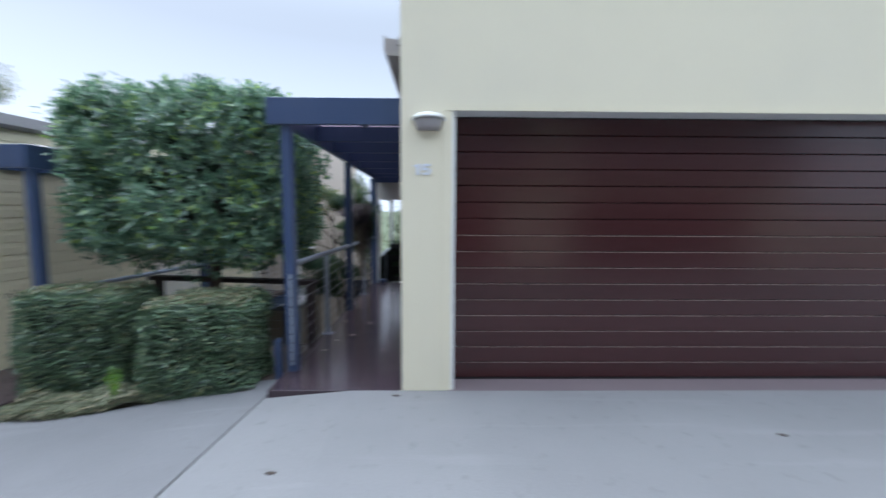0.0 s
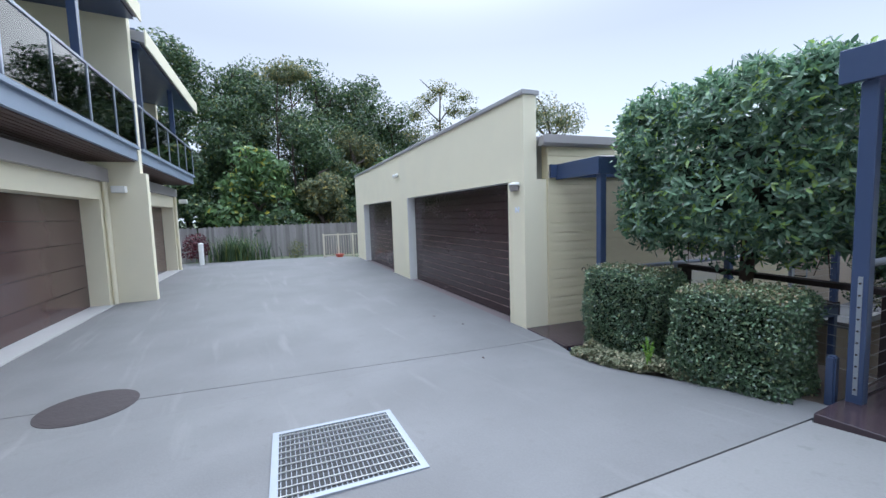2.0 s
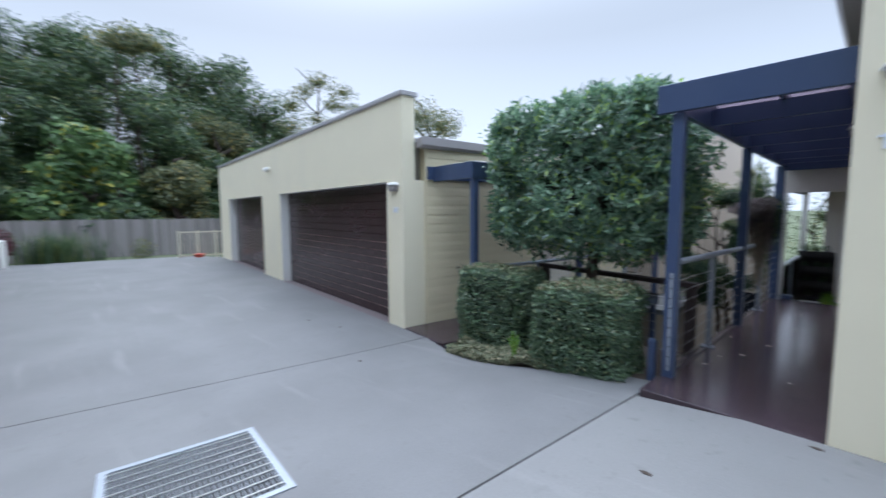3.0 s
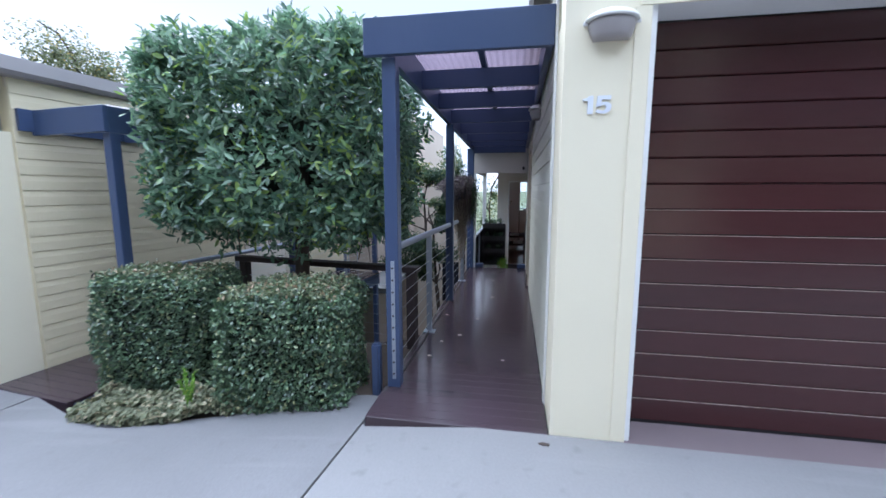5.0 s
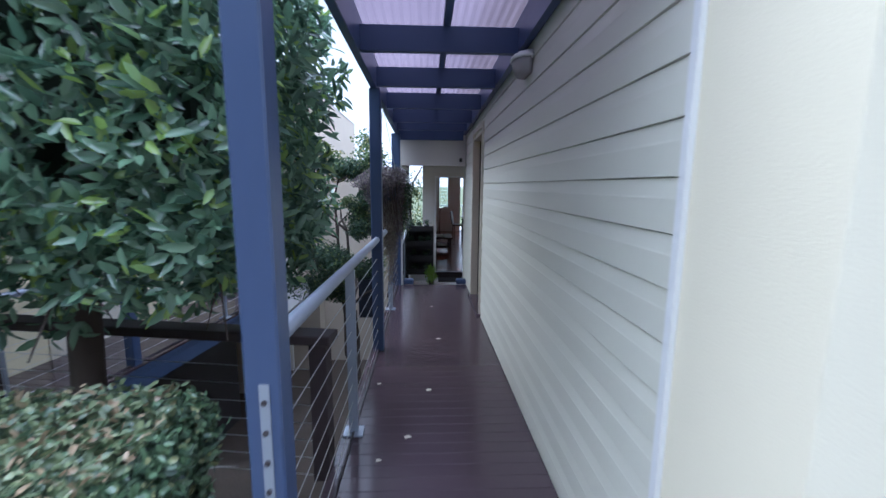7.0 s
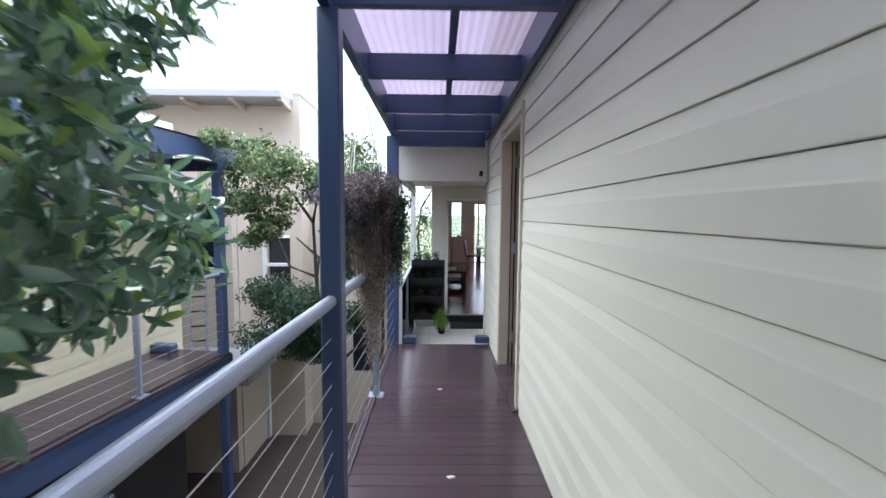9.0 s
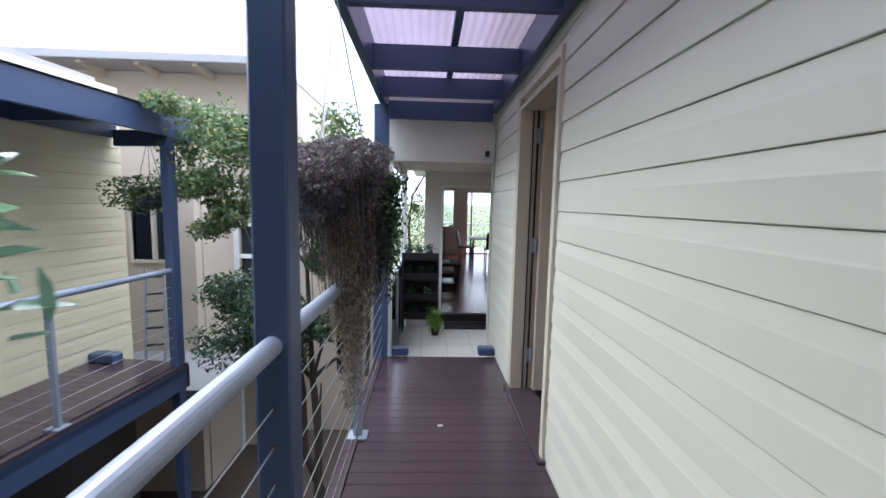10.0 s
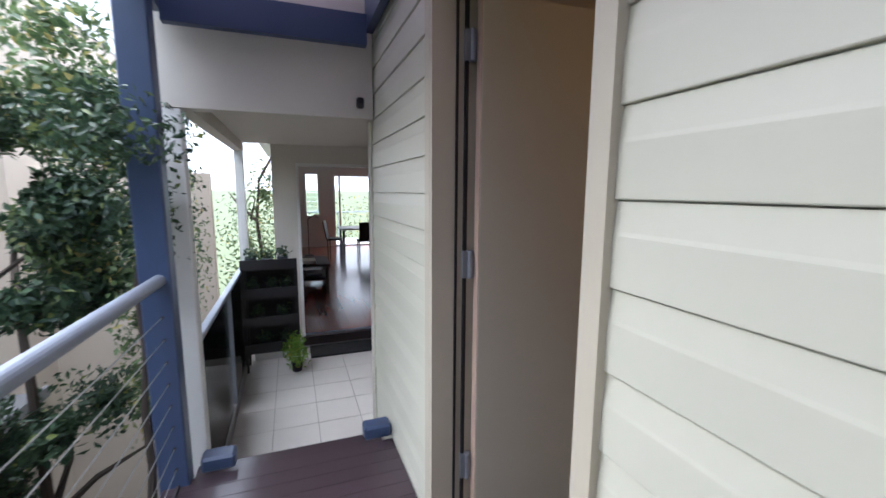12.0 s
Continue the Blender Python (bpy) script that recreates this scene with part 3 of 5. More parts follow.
def house_number(frame_m, digits, a_left, a_step, c, label):
    """Raised metal digits built of strokes."""
    t = thing("house_number", frame_m @ Vector((a_left, -0.01, c)), label, "house number")
    h = 0.084
    for i, d in enumerate(digits):
        bm, o = bmesh.new(), a_left - a_step * i

        def stroke(pts):
            prism(bm, [(o - x, c + z * h) for x, z in pts], "y", -0.009, 0.0)
        if d == "1":
            stroke([(0.024, 0), (0.050, 0), (0.050, 1), (0.030, 1), (0.022, 0.9), (0.002, 0.84), (0.002, 0.72), (0.024, 0.74)])
        elif d == "5":
            stroke([(0.006, 1), (0.068, 1), (0.068, 0.80), (0.027, 0.80), (0.025, 0.62), (0.0, 0.40)])
            stroke([(0.0, 0.40), (0.025, 0.62), (0.040, 0.67), (0.056, 0.63), (0.069, 0.52), (0.072, 0.33), (0.066, 0.15), (0.052, 0.03), (0.034, 0.0), (0.014, 0.03), (0.0, 0.10),
                    (0.004, 0.24), (0.018, 0.19), (0.034, 0.17), (0.045, 0.24), (0.048, 0.35), (0.043, 0.46), (0.033, 0.50), (0.022, 0.42)])
        else:
            stroke([(0.040, 0), (0.062, 0), (0.062, 1), (0.040, 1)])
            stroke([(0.0, 0.22), (0.040, 0.22), (0.040, 0.40), (0.0, 0.40)])
            stroke([(0.0, 0.40), (0.024, 0.40), (0.040, 0.80), (0.040, 1.0)])
        part("digit", bm, NUMBER, t, "", frame_m)
    return t


def garage_block(tag, frame_m, doors, piers, length, back, label):
    """The front of a garage: piers, wall over the doors, parapet with metal cap, roof, gutter."""
    front = new("wall_front_" + tag)
    tagged(front, label, "wall", kind="structure")
    for n, (a1, a0) in enumerate(piers):
        part("pier", boxed(a1, a0, 0.0, 0.39, -0.25, 2.215), CREAM, front, "", frame_m)
    part("parapet", boxed(-length, 0.012, 0.0, 0.22, 2.215, 3.40), CREAM, front, "", frame_m)
    part("parapet_cap", boxed(-length - 0.03, 0.045, -0.035, 0.26, 3.40, 3.47, bevel=0.008), COLORBOND, front, "grey folded metal cap", frame_m)
    for a1, a0 in doors:
        part("head_trim", boxed(a1 + 0.0, a0 + 0.05, -0.009, 0.0, 2.200, 2.226), CREAM, front, "", frame_m)
        part("head_lining", boxed(a1, a0, 0.0, 0.22, 2.203, 2.2145), WHITE, front, "", frame_m)
        for x0 in (a0 - 0.028, a1):
            part("jamb_trim", boxed(x0, x0 + 0.028, 0.012, 0.214, 0.0, 2.203), WHITE, front, "", frame_m)
        part("jamb_bead", boxed(a0, a0 + 0.075, -0.007, 0.0, 0.0, 2.199, bevel=0.003), CREAM, front, "", frame_m)
        part("apron", boxed(a1, a0, -0.01, 0.30, -0.25, 0.0005), APRON, front, "worn red-brown concrete apron", frame_m)
    roof = new("roof_" + tag)
    tagged(roof, "low metal garage roof behind the parapet", "roof", kind="structure")
    part("roof_sheet", boxed(-length, 0.05, 0.22, back, 2.76, 2.82), COLORBOND, roof, "", frame_m)
    g = bmesh.new()
    prism(g, [(0.024, 2.80), (0.10, 2.815), (0.145, 2.815), (0.150, 2.835), (0.165, 2.835), (0.165, 2.72), (0.135, 2.685), (0.03, 2.68)], "y", 0.24, back)
    part("gutter", g, GUTTER, roof, "taupe metal gutter", frame_m)
    part("barge", boxed(0.0, 0.022, 0.39, back, 2.60, 2.70), FRAME_PAINT, roof, "", frame_m)
    return front


garage_block("fifteen", F15, [(-5.0, -0.378)], [(-0.378, 0.012), (-6.2, -5.0)], 12.0, 5.9, "cream rendered garage front with a tall parapet")
garage_block("fourteen", F14, [(-5.55, -0.42), (-11.15, -7.05)], [(-0.42, 0.012), (-7.05, -5.55), (-12.6, -11.15)], 12.6, 5.9, "cream rendered garage front with two wide doors")
alone("wall_east_end", boxed(-12.0, -6.2, 0.0, 0.3, -0.2, 2.2149), CREAM, "cream rendered wall beside the garage", "wall", kind="structure", frame_m=F15)
garage_door(F15, -0.378, -5.0, "closed maroon-brown garage door of horizontal timber boards", "garage doors")
garage_door(F14, -0.42, -5.55, "closed dark brown garage door of horizontal timber boards", "garage doors", MAROON_DARK)
garage_door(F14, -7.05, -11.15, "closed dark brown garage door beside the far end of the row", "garage doors", MAROON_DARK)
bulkhead_lamp(F15, -0.20, 0.0, 2.135)
bulkhead_lamp(F14, -0.21, 0.0, 2.14)
house_number(F15, "15", -0.083, 0.064, 1.716, "pale metal house number fifteen on the rendered pier")
house_number(F14, "14", -0.10, 0.064, 1.736, "pale metal house number fourteen on the rendered pier")
sensor = thing("security_light", F14 @ Vector((-6.3, -0.03, 2.86)), "small white twin-head security light on the parapet", "lamp")
part("mount", boxed(-6.34, -6.24, -0.03, 0.0, 2.83, 2.93, bevel=0.008), WHITE, sensor, "", F14)
for da in (-0.11, 0.11):
    hd = bmesh.new()
    bmesh.ops.create_uvsphere(hd, u_segments=12, v_segments=8, radius=0.055, matrix=Matrix.Translation((-6.29 + da, -0.075, 2.86)))
    part("lamp_head", hd, WHITE, sensor, "", F14, True)

# side wall of this house with its doorway, and the wall of the next house
DOOR_B0, DOOR_B1, DOOR_TOP = 3.862, 4.70, 1.94
side = tagged(new("wall_side_fifteen"), "cream painted weatherboard side wall", "wall", kind="structure")
part("wall_core", wall_with_holes(bmesh.new(), "x", -0.14, 0.0, 0.39, 5.88, -3.3, 2.72, [(DOOR_B0, DOOR_B1, -0.075, DOOR_TOP)]), CLAD, side, "", F15)
part("corner_stop", boxed(0.0, 0.026, 5.855, 5.885, -0.65, 1.69), CLAD, side, "", F15)
part("corner_stop", boxed(0.013, 0.028, 0.365, 0.392, -0.02, 2.60), WHITE, side, "", F15)
side14 = tagged(new("wall_side_fourteen"), "cream weatherboard side wall of the next house", "wall", kind="structure")
part("wall_core", boxed(-0.14, 0.0, 0.39, 5.97, -0.2, 2.72), CLAD_SAND, side14, "", F14S)
# panel added in near-black to paint the shade under the next deck
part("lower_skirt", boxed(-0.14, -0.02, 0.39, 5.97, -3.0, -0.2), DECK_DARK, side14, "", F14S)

# ---- room behind the side door ----
room = tagged(new("wall_laundry"), "plain plaster walls of the room behind the side door", "wall", kind="structure")
for a0, a1, b0, b1 in ((-2.9, -2.8, 2.2, 5.8), (-2.8, -0.14, 2.2, 2.3), (-2.8, -0.14, 5.45, 5.55)):
    part("room_wall", boxed(a0, a1, b0, b1, -0.1, 2.45), PLASTER, room, "", F15)
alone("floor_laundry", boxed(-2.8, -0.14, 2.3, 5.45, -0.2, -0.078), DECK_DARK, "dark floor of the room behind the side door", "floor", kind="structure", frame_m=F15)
alone("ceiling_laundry", boxed(-2.9, -0.14, 2.2, 5.8, 2.40, 2.5), PLASTER, "plaster ceiling lit warm by a lamp", "ceiling", kind="structure", frame_m=F15)
glow = new("laundry_lamp", bpy.data.lights.new("laundry_lamp", "POINT"))
glow.data.energy, glow.data.color, glow.data.shadow_soft_size = 1.7, (1.0, 0.56, 0.24), 0.10
glow.matrix_world = pose(1.5, 6.6, 2.15)

# door frame, open door with hinges
frame_t = tagged(new("door_frame_side"), "beige painted timber door frame with architrave", "door frame", kind="structure")
for b0, b1 in ((DOOR_B0 - 0.028, DOOR_B0), (DOOR_B1, DOOR_B1 + 0.055)):
    part("architrave", boxed(0.0, 0.034, b0, b1, -0.085, DOOR_TOP + 0.055), FRAME_PAINT, frame_t, "", F15)
part("architrave", boxed(0.0, 0.035, DOOR_B0 - 0.028, DOOR_B1 + 0.055, DOOR_TOP + 0.055, DOOR_TOP + 0.10), FRAME_PAINT, frame_t, "", F15)
for b0, b1 in ((DOOR_B0, DOOR_B0 + 0.022), (DOOR_B1 - 0.022, DOOR_B1)):
    part("jamb", boxed(-0.14, 0.033, b0, b1, -0.075, DOOR_TOP - 0.022), FRAME_PAINT, frame_t, "", F15)
part("jamb_head", boxed(-0.14, 0.033, DOOR_B0, DOOR_B1, DOOR_TOP - 0.022, DOOR_TOP), FRAME_PAINT, frame_t, "", F15)
part("door_stop", boxed(-0.095, -0.083, DOOR_B1 - 0.034, DOOR_B1 - 0.022, -0.05, DOOR_TOP - 0.022), BLACK, frame_t, "", F15)
part("seal_strip", boxed(-0.06, -0.052, DOOR_B1 - 0.030, DOOR_B1 - 0.022, -0.05, DOOR_TOP - 0.022), BLACK, frame_t, "", F15)
part("threshold", boxed(-0.14, 0.06, DOOR_B0 - 0.05, DOOR_B1 + 0.08, -0.085, -0.040, bevel=0.006), DECK, frame_t, "red-brown timber threshold", F15)
door = thing("door_side", F15 @ Vector((-0.55, DOOR_B1 - 0.05, -0.03)), "beige flush door standing wide open into a room", "door")
part("door_leaf", boxed(-0.945, -0.125, DOOR_B1 - 0.075, DOOR_B1 - 0.038, -0.035, DOOR_TOP - 0.028, bevel=0.002), DOOR_BEIGE, door, "", F15)
# warmer tone than the leaf: light on the door edge, put into colour
LIT_EDGE = material("lit_door_edge_paint", (0.62, 0.46, 0.36), 0.5, vary=0.04, bump=0.04)
part("door_edge", boxed(-0.1245, -0.1215, DOOR_B1 - 0.074, DOOR_B1 - 0.039, -0.034, DOOR_TOP - 0.029), LIT_EDGE, door, "pale pinkish door edge with warm light painted in", F15)
for c in (0.215, 1.005, 1.75):
    hb = boxed(-0.122, -0.080, DOOR_B1 - 0.040, DOOR_B1 - 0.024, c - 0.05, c + 0.05)
    tube(hb, (-0.104, DOOR_B1 - 0.046, c - 0.05), (-0.104, DOOR_B1 - 0.046, c + 0.05), 0.008, 10)
    part("hinge", hb, GALV, door, "steel butt hinge", F15)


# ---- walkways: deck, pergola, balustrade ----
def walkway(tag, FS, width, length, posts, rail_posts, rafters, wall_b=0.39, mid=0.5, cover=None, reach=0.09, rail_z=0.965):
    """A roofed timber walkway along the clad wall."""
    at = FS @ Vector((0, 0, 0))
    deck = tagged(new("deck_" + tag), "red-brown stained timber deck of cross boards with a soft shine", "deck", kind="structure")
    step = 0.0905
    me = mesh_of("deck_board", prism(bmesh.new(), [(0.0, -0.022), (0.0880, -0.022), (0.0880, -0.001), (0.0872, 0.0), (0.0008, 0.0), (0.0, -0.001)], "x", 0.022, width + 0.005), DECK, FS)
    n = int(length / step)
    for i in range(n):
        piece("deck_board", me, deck, Matrix.Translation(FS.to_3x3() @ Vector((0, i * step + 0.05, 0))))
    part("bearer", boxed(width - 0.05, width + 0.0, 0.05, length, -0.24, -0.024), NAVY, deck, "", FS)
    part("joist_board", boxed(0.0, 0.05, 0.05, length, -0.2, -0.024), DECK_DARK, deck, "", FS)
    # dark sheet added below the boards; paints the shade seen in the gaps
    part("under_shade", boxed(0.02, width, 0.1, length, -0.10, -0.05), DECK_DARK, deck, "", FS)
    part("nosing", boxed(0.022, width + 0.005, 0.0, 0.047, -0.10, 0.0005, bevel=0.003), DECK, deck, "", FS)
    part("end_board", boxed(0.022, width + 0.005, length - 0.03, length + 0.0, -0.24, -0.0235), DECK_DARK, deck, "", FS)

    perg = thing("pergola", at, "navy painted timber pergola with a lilac translucent roof" if not cover else "navy painted timber pergola, roof made clear in front and opaque behind to shape light", "pergola", "walkway pergolas")
    for b in posts:
        post = part("post", boxed(width - 0.10, width - 0.01 + (0.03 if b > 5 and tag == "fifteen" else 0.0), b, b + 0.09, -0.3 if tag == "fifteen" else -2.4, 2.17, bevel=0.006), NAVY, perg, "", FS)
        if b > posts[0]:
            for k in range(8):
                z = 0.09 + k * (rail_z - 0.15) / 8
                part("wire_fitting", tube(bmesh.new(), (width - 0.055, b - 0.004, z), (width - 0.055, b + 0.004, z), 0.0075, 8), IRON, post, "", FS)
    part("front_beam", boxed(0.03, width + reach, posts[0] - 0.045, posts[0] + 0.0, 2.17, 2.39, bevel=0.004), NAVY, perg, "", FS)
    part("outer_beam", boxed(width - 0.07, width - 0.022, posts[0], length + 0.28, 2.17, 2.39, bevel=0.004), NAVY, perg, "", FS)
    part("wall_plate", boxed(0.030, 0.072, wall_b + 0.02, length + 0.28, 2.20, 2.39), NAVY, perg, "", FS)
    for b in rafters:
        part("rafter", boxed(0.072, width - 0.07, b, b + 0.045, 2.19, 2.335), NAVY, perg, "", FS)
        part("batten", boxed(0.072, width - 0.07, b + 0.17, b + 0.205, 2.345, 2.378), NAVY, perg, "", FS)
    part("end_beam", boxed(0.072, width - 0.07, length + 0.23, length + 0.28, 2.12, 2.275), NAVY, perg, "", FS)
    part("purlin", boxed(mid - 0.022, mid + 0.022, posts[0], length + 0.25, 2.336, 2.382), NAVY, perg, "", FS)
    # with a cover: opaque rear run added to shade the wall behind it
    runs = [(posts[0], length + 0.33, sheet)] if not cover else [(posts[0], 2.6, cover), (2.6, length + 0.28, COLORBOND)]
    for b0, b1, skin in runs:
        wave = bmesh.new()
        cols, last = 90, None
        for i in range(cols + 1):
            a = 0.03 + (width - 0.03) * i / cols
            z = 2.398 + 0.003 * math.sin(i * 1.4)
            row = [wave.verts.new((a, b0, z)), wave.verts.new((a, b1, z))]
            if last:
                wave.faces.new((last[0], row[0], row[1], last[1]))
            last = row
        part("roof_sheet", wave, skin, perg, "" if cover else "lilac translucent corrugated sheet", FS)

    rail = thing("balustrade", FS @ Vector((width - 0.05, 2, 0)), "silver tube handrail with stainless wires between navy posts", "balustrade", "wire balustrades")
    a = width - 0.055
    for b in rail_posts:
        bm = boxed(a - 0.025, a + 0.025, b - 0.012, b + 0.012, 0.008, rail_z - 0.02)
        p = part("rail_post", bm, SILVER, rail, "", FS)
        q = part("base_plate", boxed(a - 0.055, a + 0.055, b - 0.05, b + 0.05, 0.001, 0.010), SILVER, p, "", FS)
    for b0, b1 in zip(posts, posts[1:]):
        bm = tube(bmesh.new(), (a + 0.0, b0 + 0.085, rail_z), (a, b1 + 0.006, rail_z), 0.026, 20)
        part("handrail", bm, SILVER, rail, "", FS, False)
        for k in range(8):
            w = tube(bmesh.new(), (a, b0 + 0.088, 0.09 + k * (rail_z - 0.15) / 8), (a, b1 + 0.002, 0.09 + k * (rail_z - 0.15) / 8), 0.0021, 6)
            part("wire", w, WIRE, rail, "", FS)
    part("toe_angle", boxed(a - 0.006, a + 0.006, posts[0] + 0.092, length - 0.06, 0.002, 0.012), DECK_DARK, rail, "", FS)
    return deck, perg, rail


deck15, perg15, rail15 = walkway("fifteen", F15S, 1.085, 5.42, [0.405, 2.83, 5.34], [1.61, 4.09], [1.27, 2.03, 2.86, 3.72, 4.54, 5.17])
walkway("fourteen", F14S, 0.95, 5.58, [0.56, 2.9, 5.46], [1.9, 4.36], [1.3, 2.2, 3.1, 4.0, 4.9], cover=sheet_grey, reach=0.0, rail_z=0.93)
strap = part("bolted_strap", boxed(1.012, 1.037, 0.4000, 0.4045, 0.06, 0.885), GALV, perg15, "galvanised strap with bolts", F15S)
bolt_me = mesh_of("bolt", tube(bmesh.new(), (1.0245, 0.4005, 0), (1.0245, 0.392, 0), 0.007, 8), IRON, F15S)
for i in range(10):
    b = new("bolt", bolt_me)
    b.parent = strap
    b.location = (0, 0, 0.10 + i * 0.082)
bulkhead_lamp(F15, 0.020, 1.97, 2.10, facing="a")
for a0, a1 in ((0.022, 0.17), (0.80, 0.95)):
    alone("step_block", box(bmesh.new(), a0, a1, 5.40, 5.50, 0.001, 0.075, 0.012), NAVY, "small navy timber block at the end of the deck", "timber block", "deck end blocks", frame_m=F15S)
steps = tagged(new("stairs_porch"), "red-brown timber steps down to the porch", "stairs", kind="structure")
for i, b in enumerate((5.46, 5.74)):
    part("tread", boxed(0.03, 1.03, b, b + 0.27, -0.28 - 0.18 * i, -0.245 - 0.18 * i), DECK, steps, "", F15)
    part("riser", boxed(0.03, 1.03, b + 0.01, b + 0.03, -0.46 - 0.18 * i, -0.281 - 0.18 * i), DECK_DARK, steps, "", F15)
clad(side, F15, 0.392, 5.855, -0.66, 2.62, holes=[(DOOR_B0 - 0.028, DOOR_B1 + 0.055, -0.09, DOOR_TOP + 0.10)])
clad(side14, F14S, 0.392, 5.94, -0.10, 2.62, mat=CLAD_SAND)

# ---- porch ----
PORCH, INNER = -0.715, -0.60
tiles = tagged(new("floor_porch"), "pale cream porch floor of square tiles", "floor", kind="structure")
part("tile_bed", boxed(-1.47, 1.6, 9.3, 12.2, -0.95, PORCH - 0.008), GROUT, tiles)
me = mesh_of("tile", prism(bmesh.new(), [(0.003, 0.003), (0.357, 0.003), (0.357, 0.357), (0.003, 0.357)], "z", PORCH - 0.012, PORCH), TILE)
for i in range(8):
    for j in range(7):
        piece("tile", me, tiles, Matrix.Translation((-1.445 + i * 0.36, 9.56 + j * 0.36, 0)))
alone("wall_porch_fascia", boxed(-1.45, -0.402, 9.255, 9.355, 1.668, 2.45), PLASTER_PORCH, "smooth cream bulkhead over the porch", "wall", kind="structure")
alone("ceiling_porch", boxed(-1.45, 3.2, 9.355, 12.20, 1.80, 1.95), PLASTER_PORCH, "plain cream porch ceiling", "ceiling", kind="structure")
alone("roof_house", boxed(-1.5, 5.0, 9.395, 21.6, 2.30, 2.45), COLORBOND, "flat metal house roof", "roof", kind="structure")
alone("wall_porch_beam", boxed(-1.45, -1.36, 9.356, 12.2, 1.70, 2.3), PLASTER_PORCH, "cream porch edge beam", "wall", kind="structure")
alone("wall_porch_east", boxed(1.5, 1.62, 9.356, 12.2, PORCH, 1.80), PLASTER_PORCH, "cream porch side wall", "wall", kind="structure")
alone("wall_porch_return", boxed(-0.40, 1.5, 9.38, 9.46, PORCH, 1.80), PLASTER_PORCH, "cream porch back wall", "wall", kind="structure")
for y0, nm in ((9.25, "post"), (12.08, "post")):
    alone("porch_post", box(bmesh.new(), -1.452, -1.36, y0 + 0.005, y0 + 0.095, PORCH, 1.664 if y0 < 10 else 1.699, 0.005), WHITE, "white painted square porch post", "post", "porch posts")
end = tagged(new("wall_porch_end"), "cream wall with a wide sliding-door opening", "wall", kind="structure")
part("wall_core", wall_with_holes(bmesh.new(), "y", 12.20, 12.32, -1.07, 4.4, PORCH, 2.3, [(-0.80, 1.3, INNER, 1.585)]), PLASTER_PORCH, end)
for x0, x1, z0, z1 in ((-0.80, -0.765, INNER, 1.55), (-0.80, 1.3, 1.55, 1.585)):
    part("door_lining", boxed(x0, x1, 12.19, 12.33, z0, z1), WHITE, end)
part("door_sill", boxed(-0.80, 1.3, 12.16, 12.32, INNER - 0.11, INNER + 0.002, bevel=0.004), DARK_WOOD, end, "dark timber sill")
part("door_track", boxed(-0.79, 1.3, 12.23, 12.26, INNER + 0.002, INNER + 0.014), GALV, end)
part("kick_board", boxed(-1.34, -0.90, 11.86, 11.90, PORCH, PORCH + 0.15, bevel=0.004), WHITE, end, "white skirting box low on the wall")
alone("door_mat", box(bmesh.new(), -0.72, 0.25, 11.72, 12.10, PORCH + 0.001, PORCH + 0.018, 0.004), MAT_RUBBER, "black ribbed rubber door mat on tiles", "mat")
pr = thing("glass_balustrade", (-1.41, 10.6, PORCH), "glass balustrade with silver rail along the tiled porch", "balustrade")
part("handrail", box(bmesh.new(), -1.435, -1.385, 9.42, 12.06, 0.385, 0.42, 0.006), SILVER, pr)
part("low_rail", boxed(-1.43, -1.39, 9.36, 12.06, PORCH + 0.002, PORCH + 0.088, bevel=0.005), GUTTER, pr)
for y in (9.46, 10.70, 11.93):
    part("rail_post", boxed(-1.43, -1.39, y - 0.02, y + 0.02, PORCH, 0.385), SILVER, pr)
for y in (9.50, 10.74):
    part("pane", boxed(-1.414, -1.406, y, y + 1.14, PORCH + 0.09, 0.36), GLASS, pr)
bell = thing("door_sensor", (-0.49, 9.24, 1.75), "small brown sensor on the bulkhead", "sensor")
bb = boxed(-0.495, -0.455, 9.227, 9.255, 1.722, 1.78, bevel=0.008)
part("housing", bb, IRON, bell)
part("cap", boxed(-0.490, -0.460, 9.221, 9.227, 1.745, 1.775), BLACK, bell)

# ---- living room beyond ----
inner = tagged(new("floor_living"), "polished red-brown timber floor", "floor", kind="structure")
part("subfloor", boxed(-0.95, 4.4, 12.32, 21.0, -0.9, INNER - 0.014), DARK_WOOD, inner)
fl = mesh_of("floorboard", prism(bmesh.new(), [(0.0005, INNER - 0.013), (0.1295, INNER - 0.013), (0.1295, INNER), (0.0005, INNER)], "y", 12.322, 20.95), FLOORBOARD)
for i in range(41):
    piece("floorboard", fl, inner, Matrix.Translation((-0.95 + i * 0.13, 0, 0)))
alone("ceiling_living", boxed(-1.07, 4.4, 12.32, 21.0, 2.18, 2.29), PLASTER, "white living room ceiling", "ceiling", kind="structure")
alone("wall_living_west", boxed(-1.07, -0.952, 12.321, 21.0, -0.9, 2.18), PLASTER, "pale living room wall", "wall", kind="structure")
alone("wall_living_east", boxed(4.30, 4.4, 12.321, 21.0, -0.9, 2.18), PLASTER, "pale living room wall", "wall", kind="structure")
far = tagged(new("wall_living_end"), "pale end wall with a louvre window and sliding doors", "wall", kind="structure")
part("wall_core", wall_with_holes(bmesh.new(), "y", 20.90, 21.02, -0.952, 4.3, -0.9, 2.18, [(-0.45, 0.0, 0.42, 1.76), (0.45, 3.6, INNER, 1.76)]), PLASTER, far)
lv = tagged(new("window_louvre"), "louvre window with clear glass blades", "window", kind="structure")
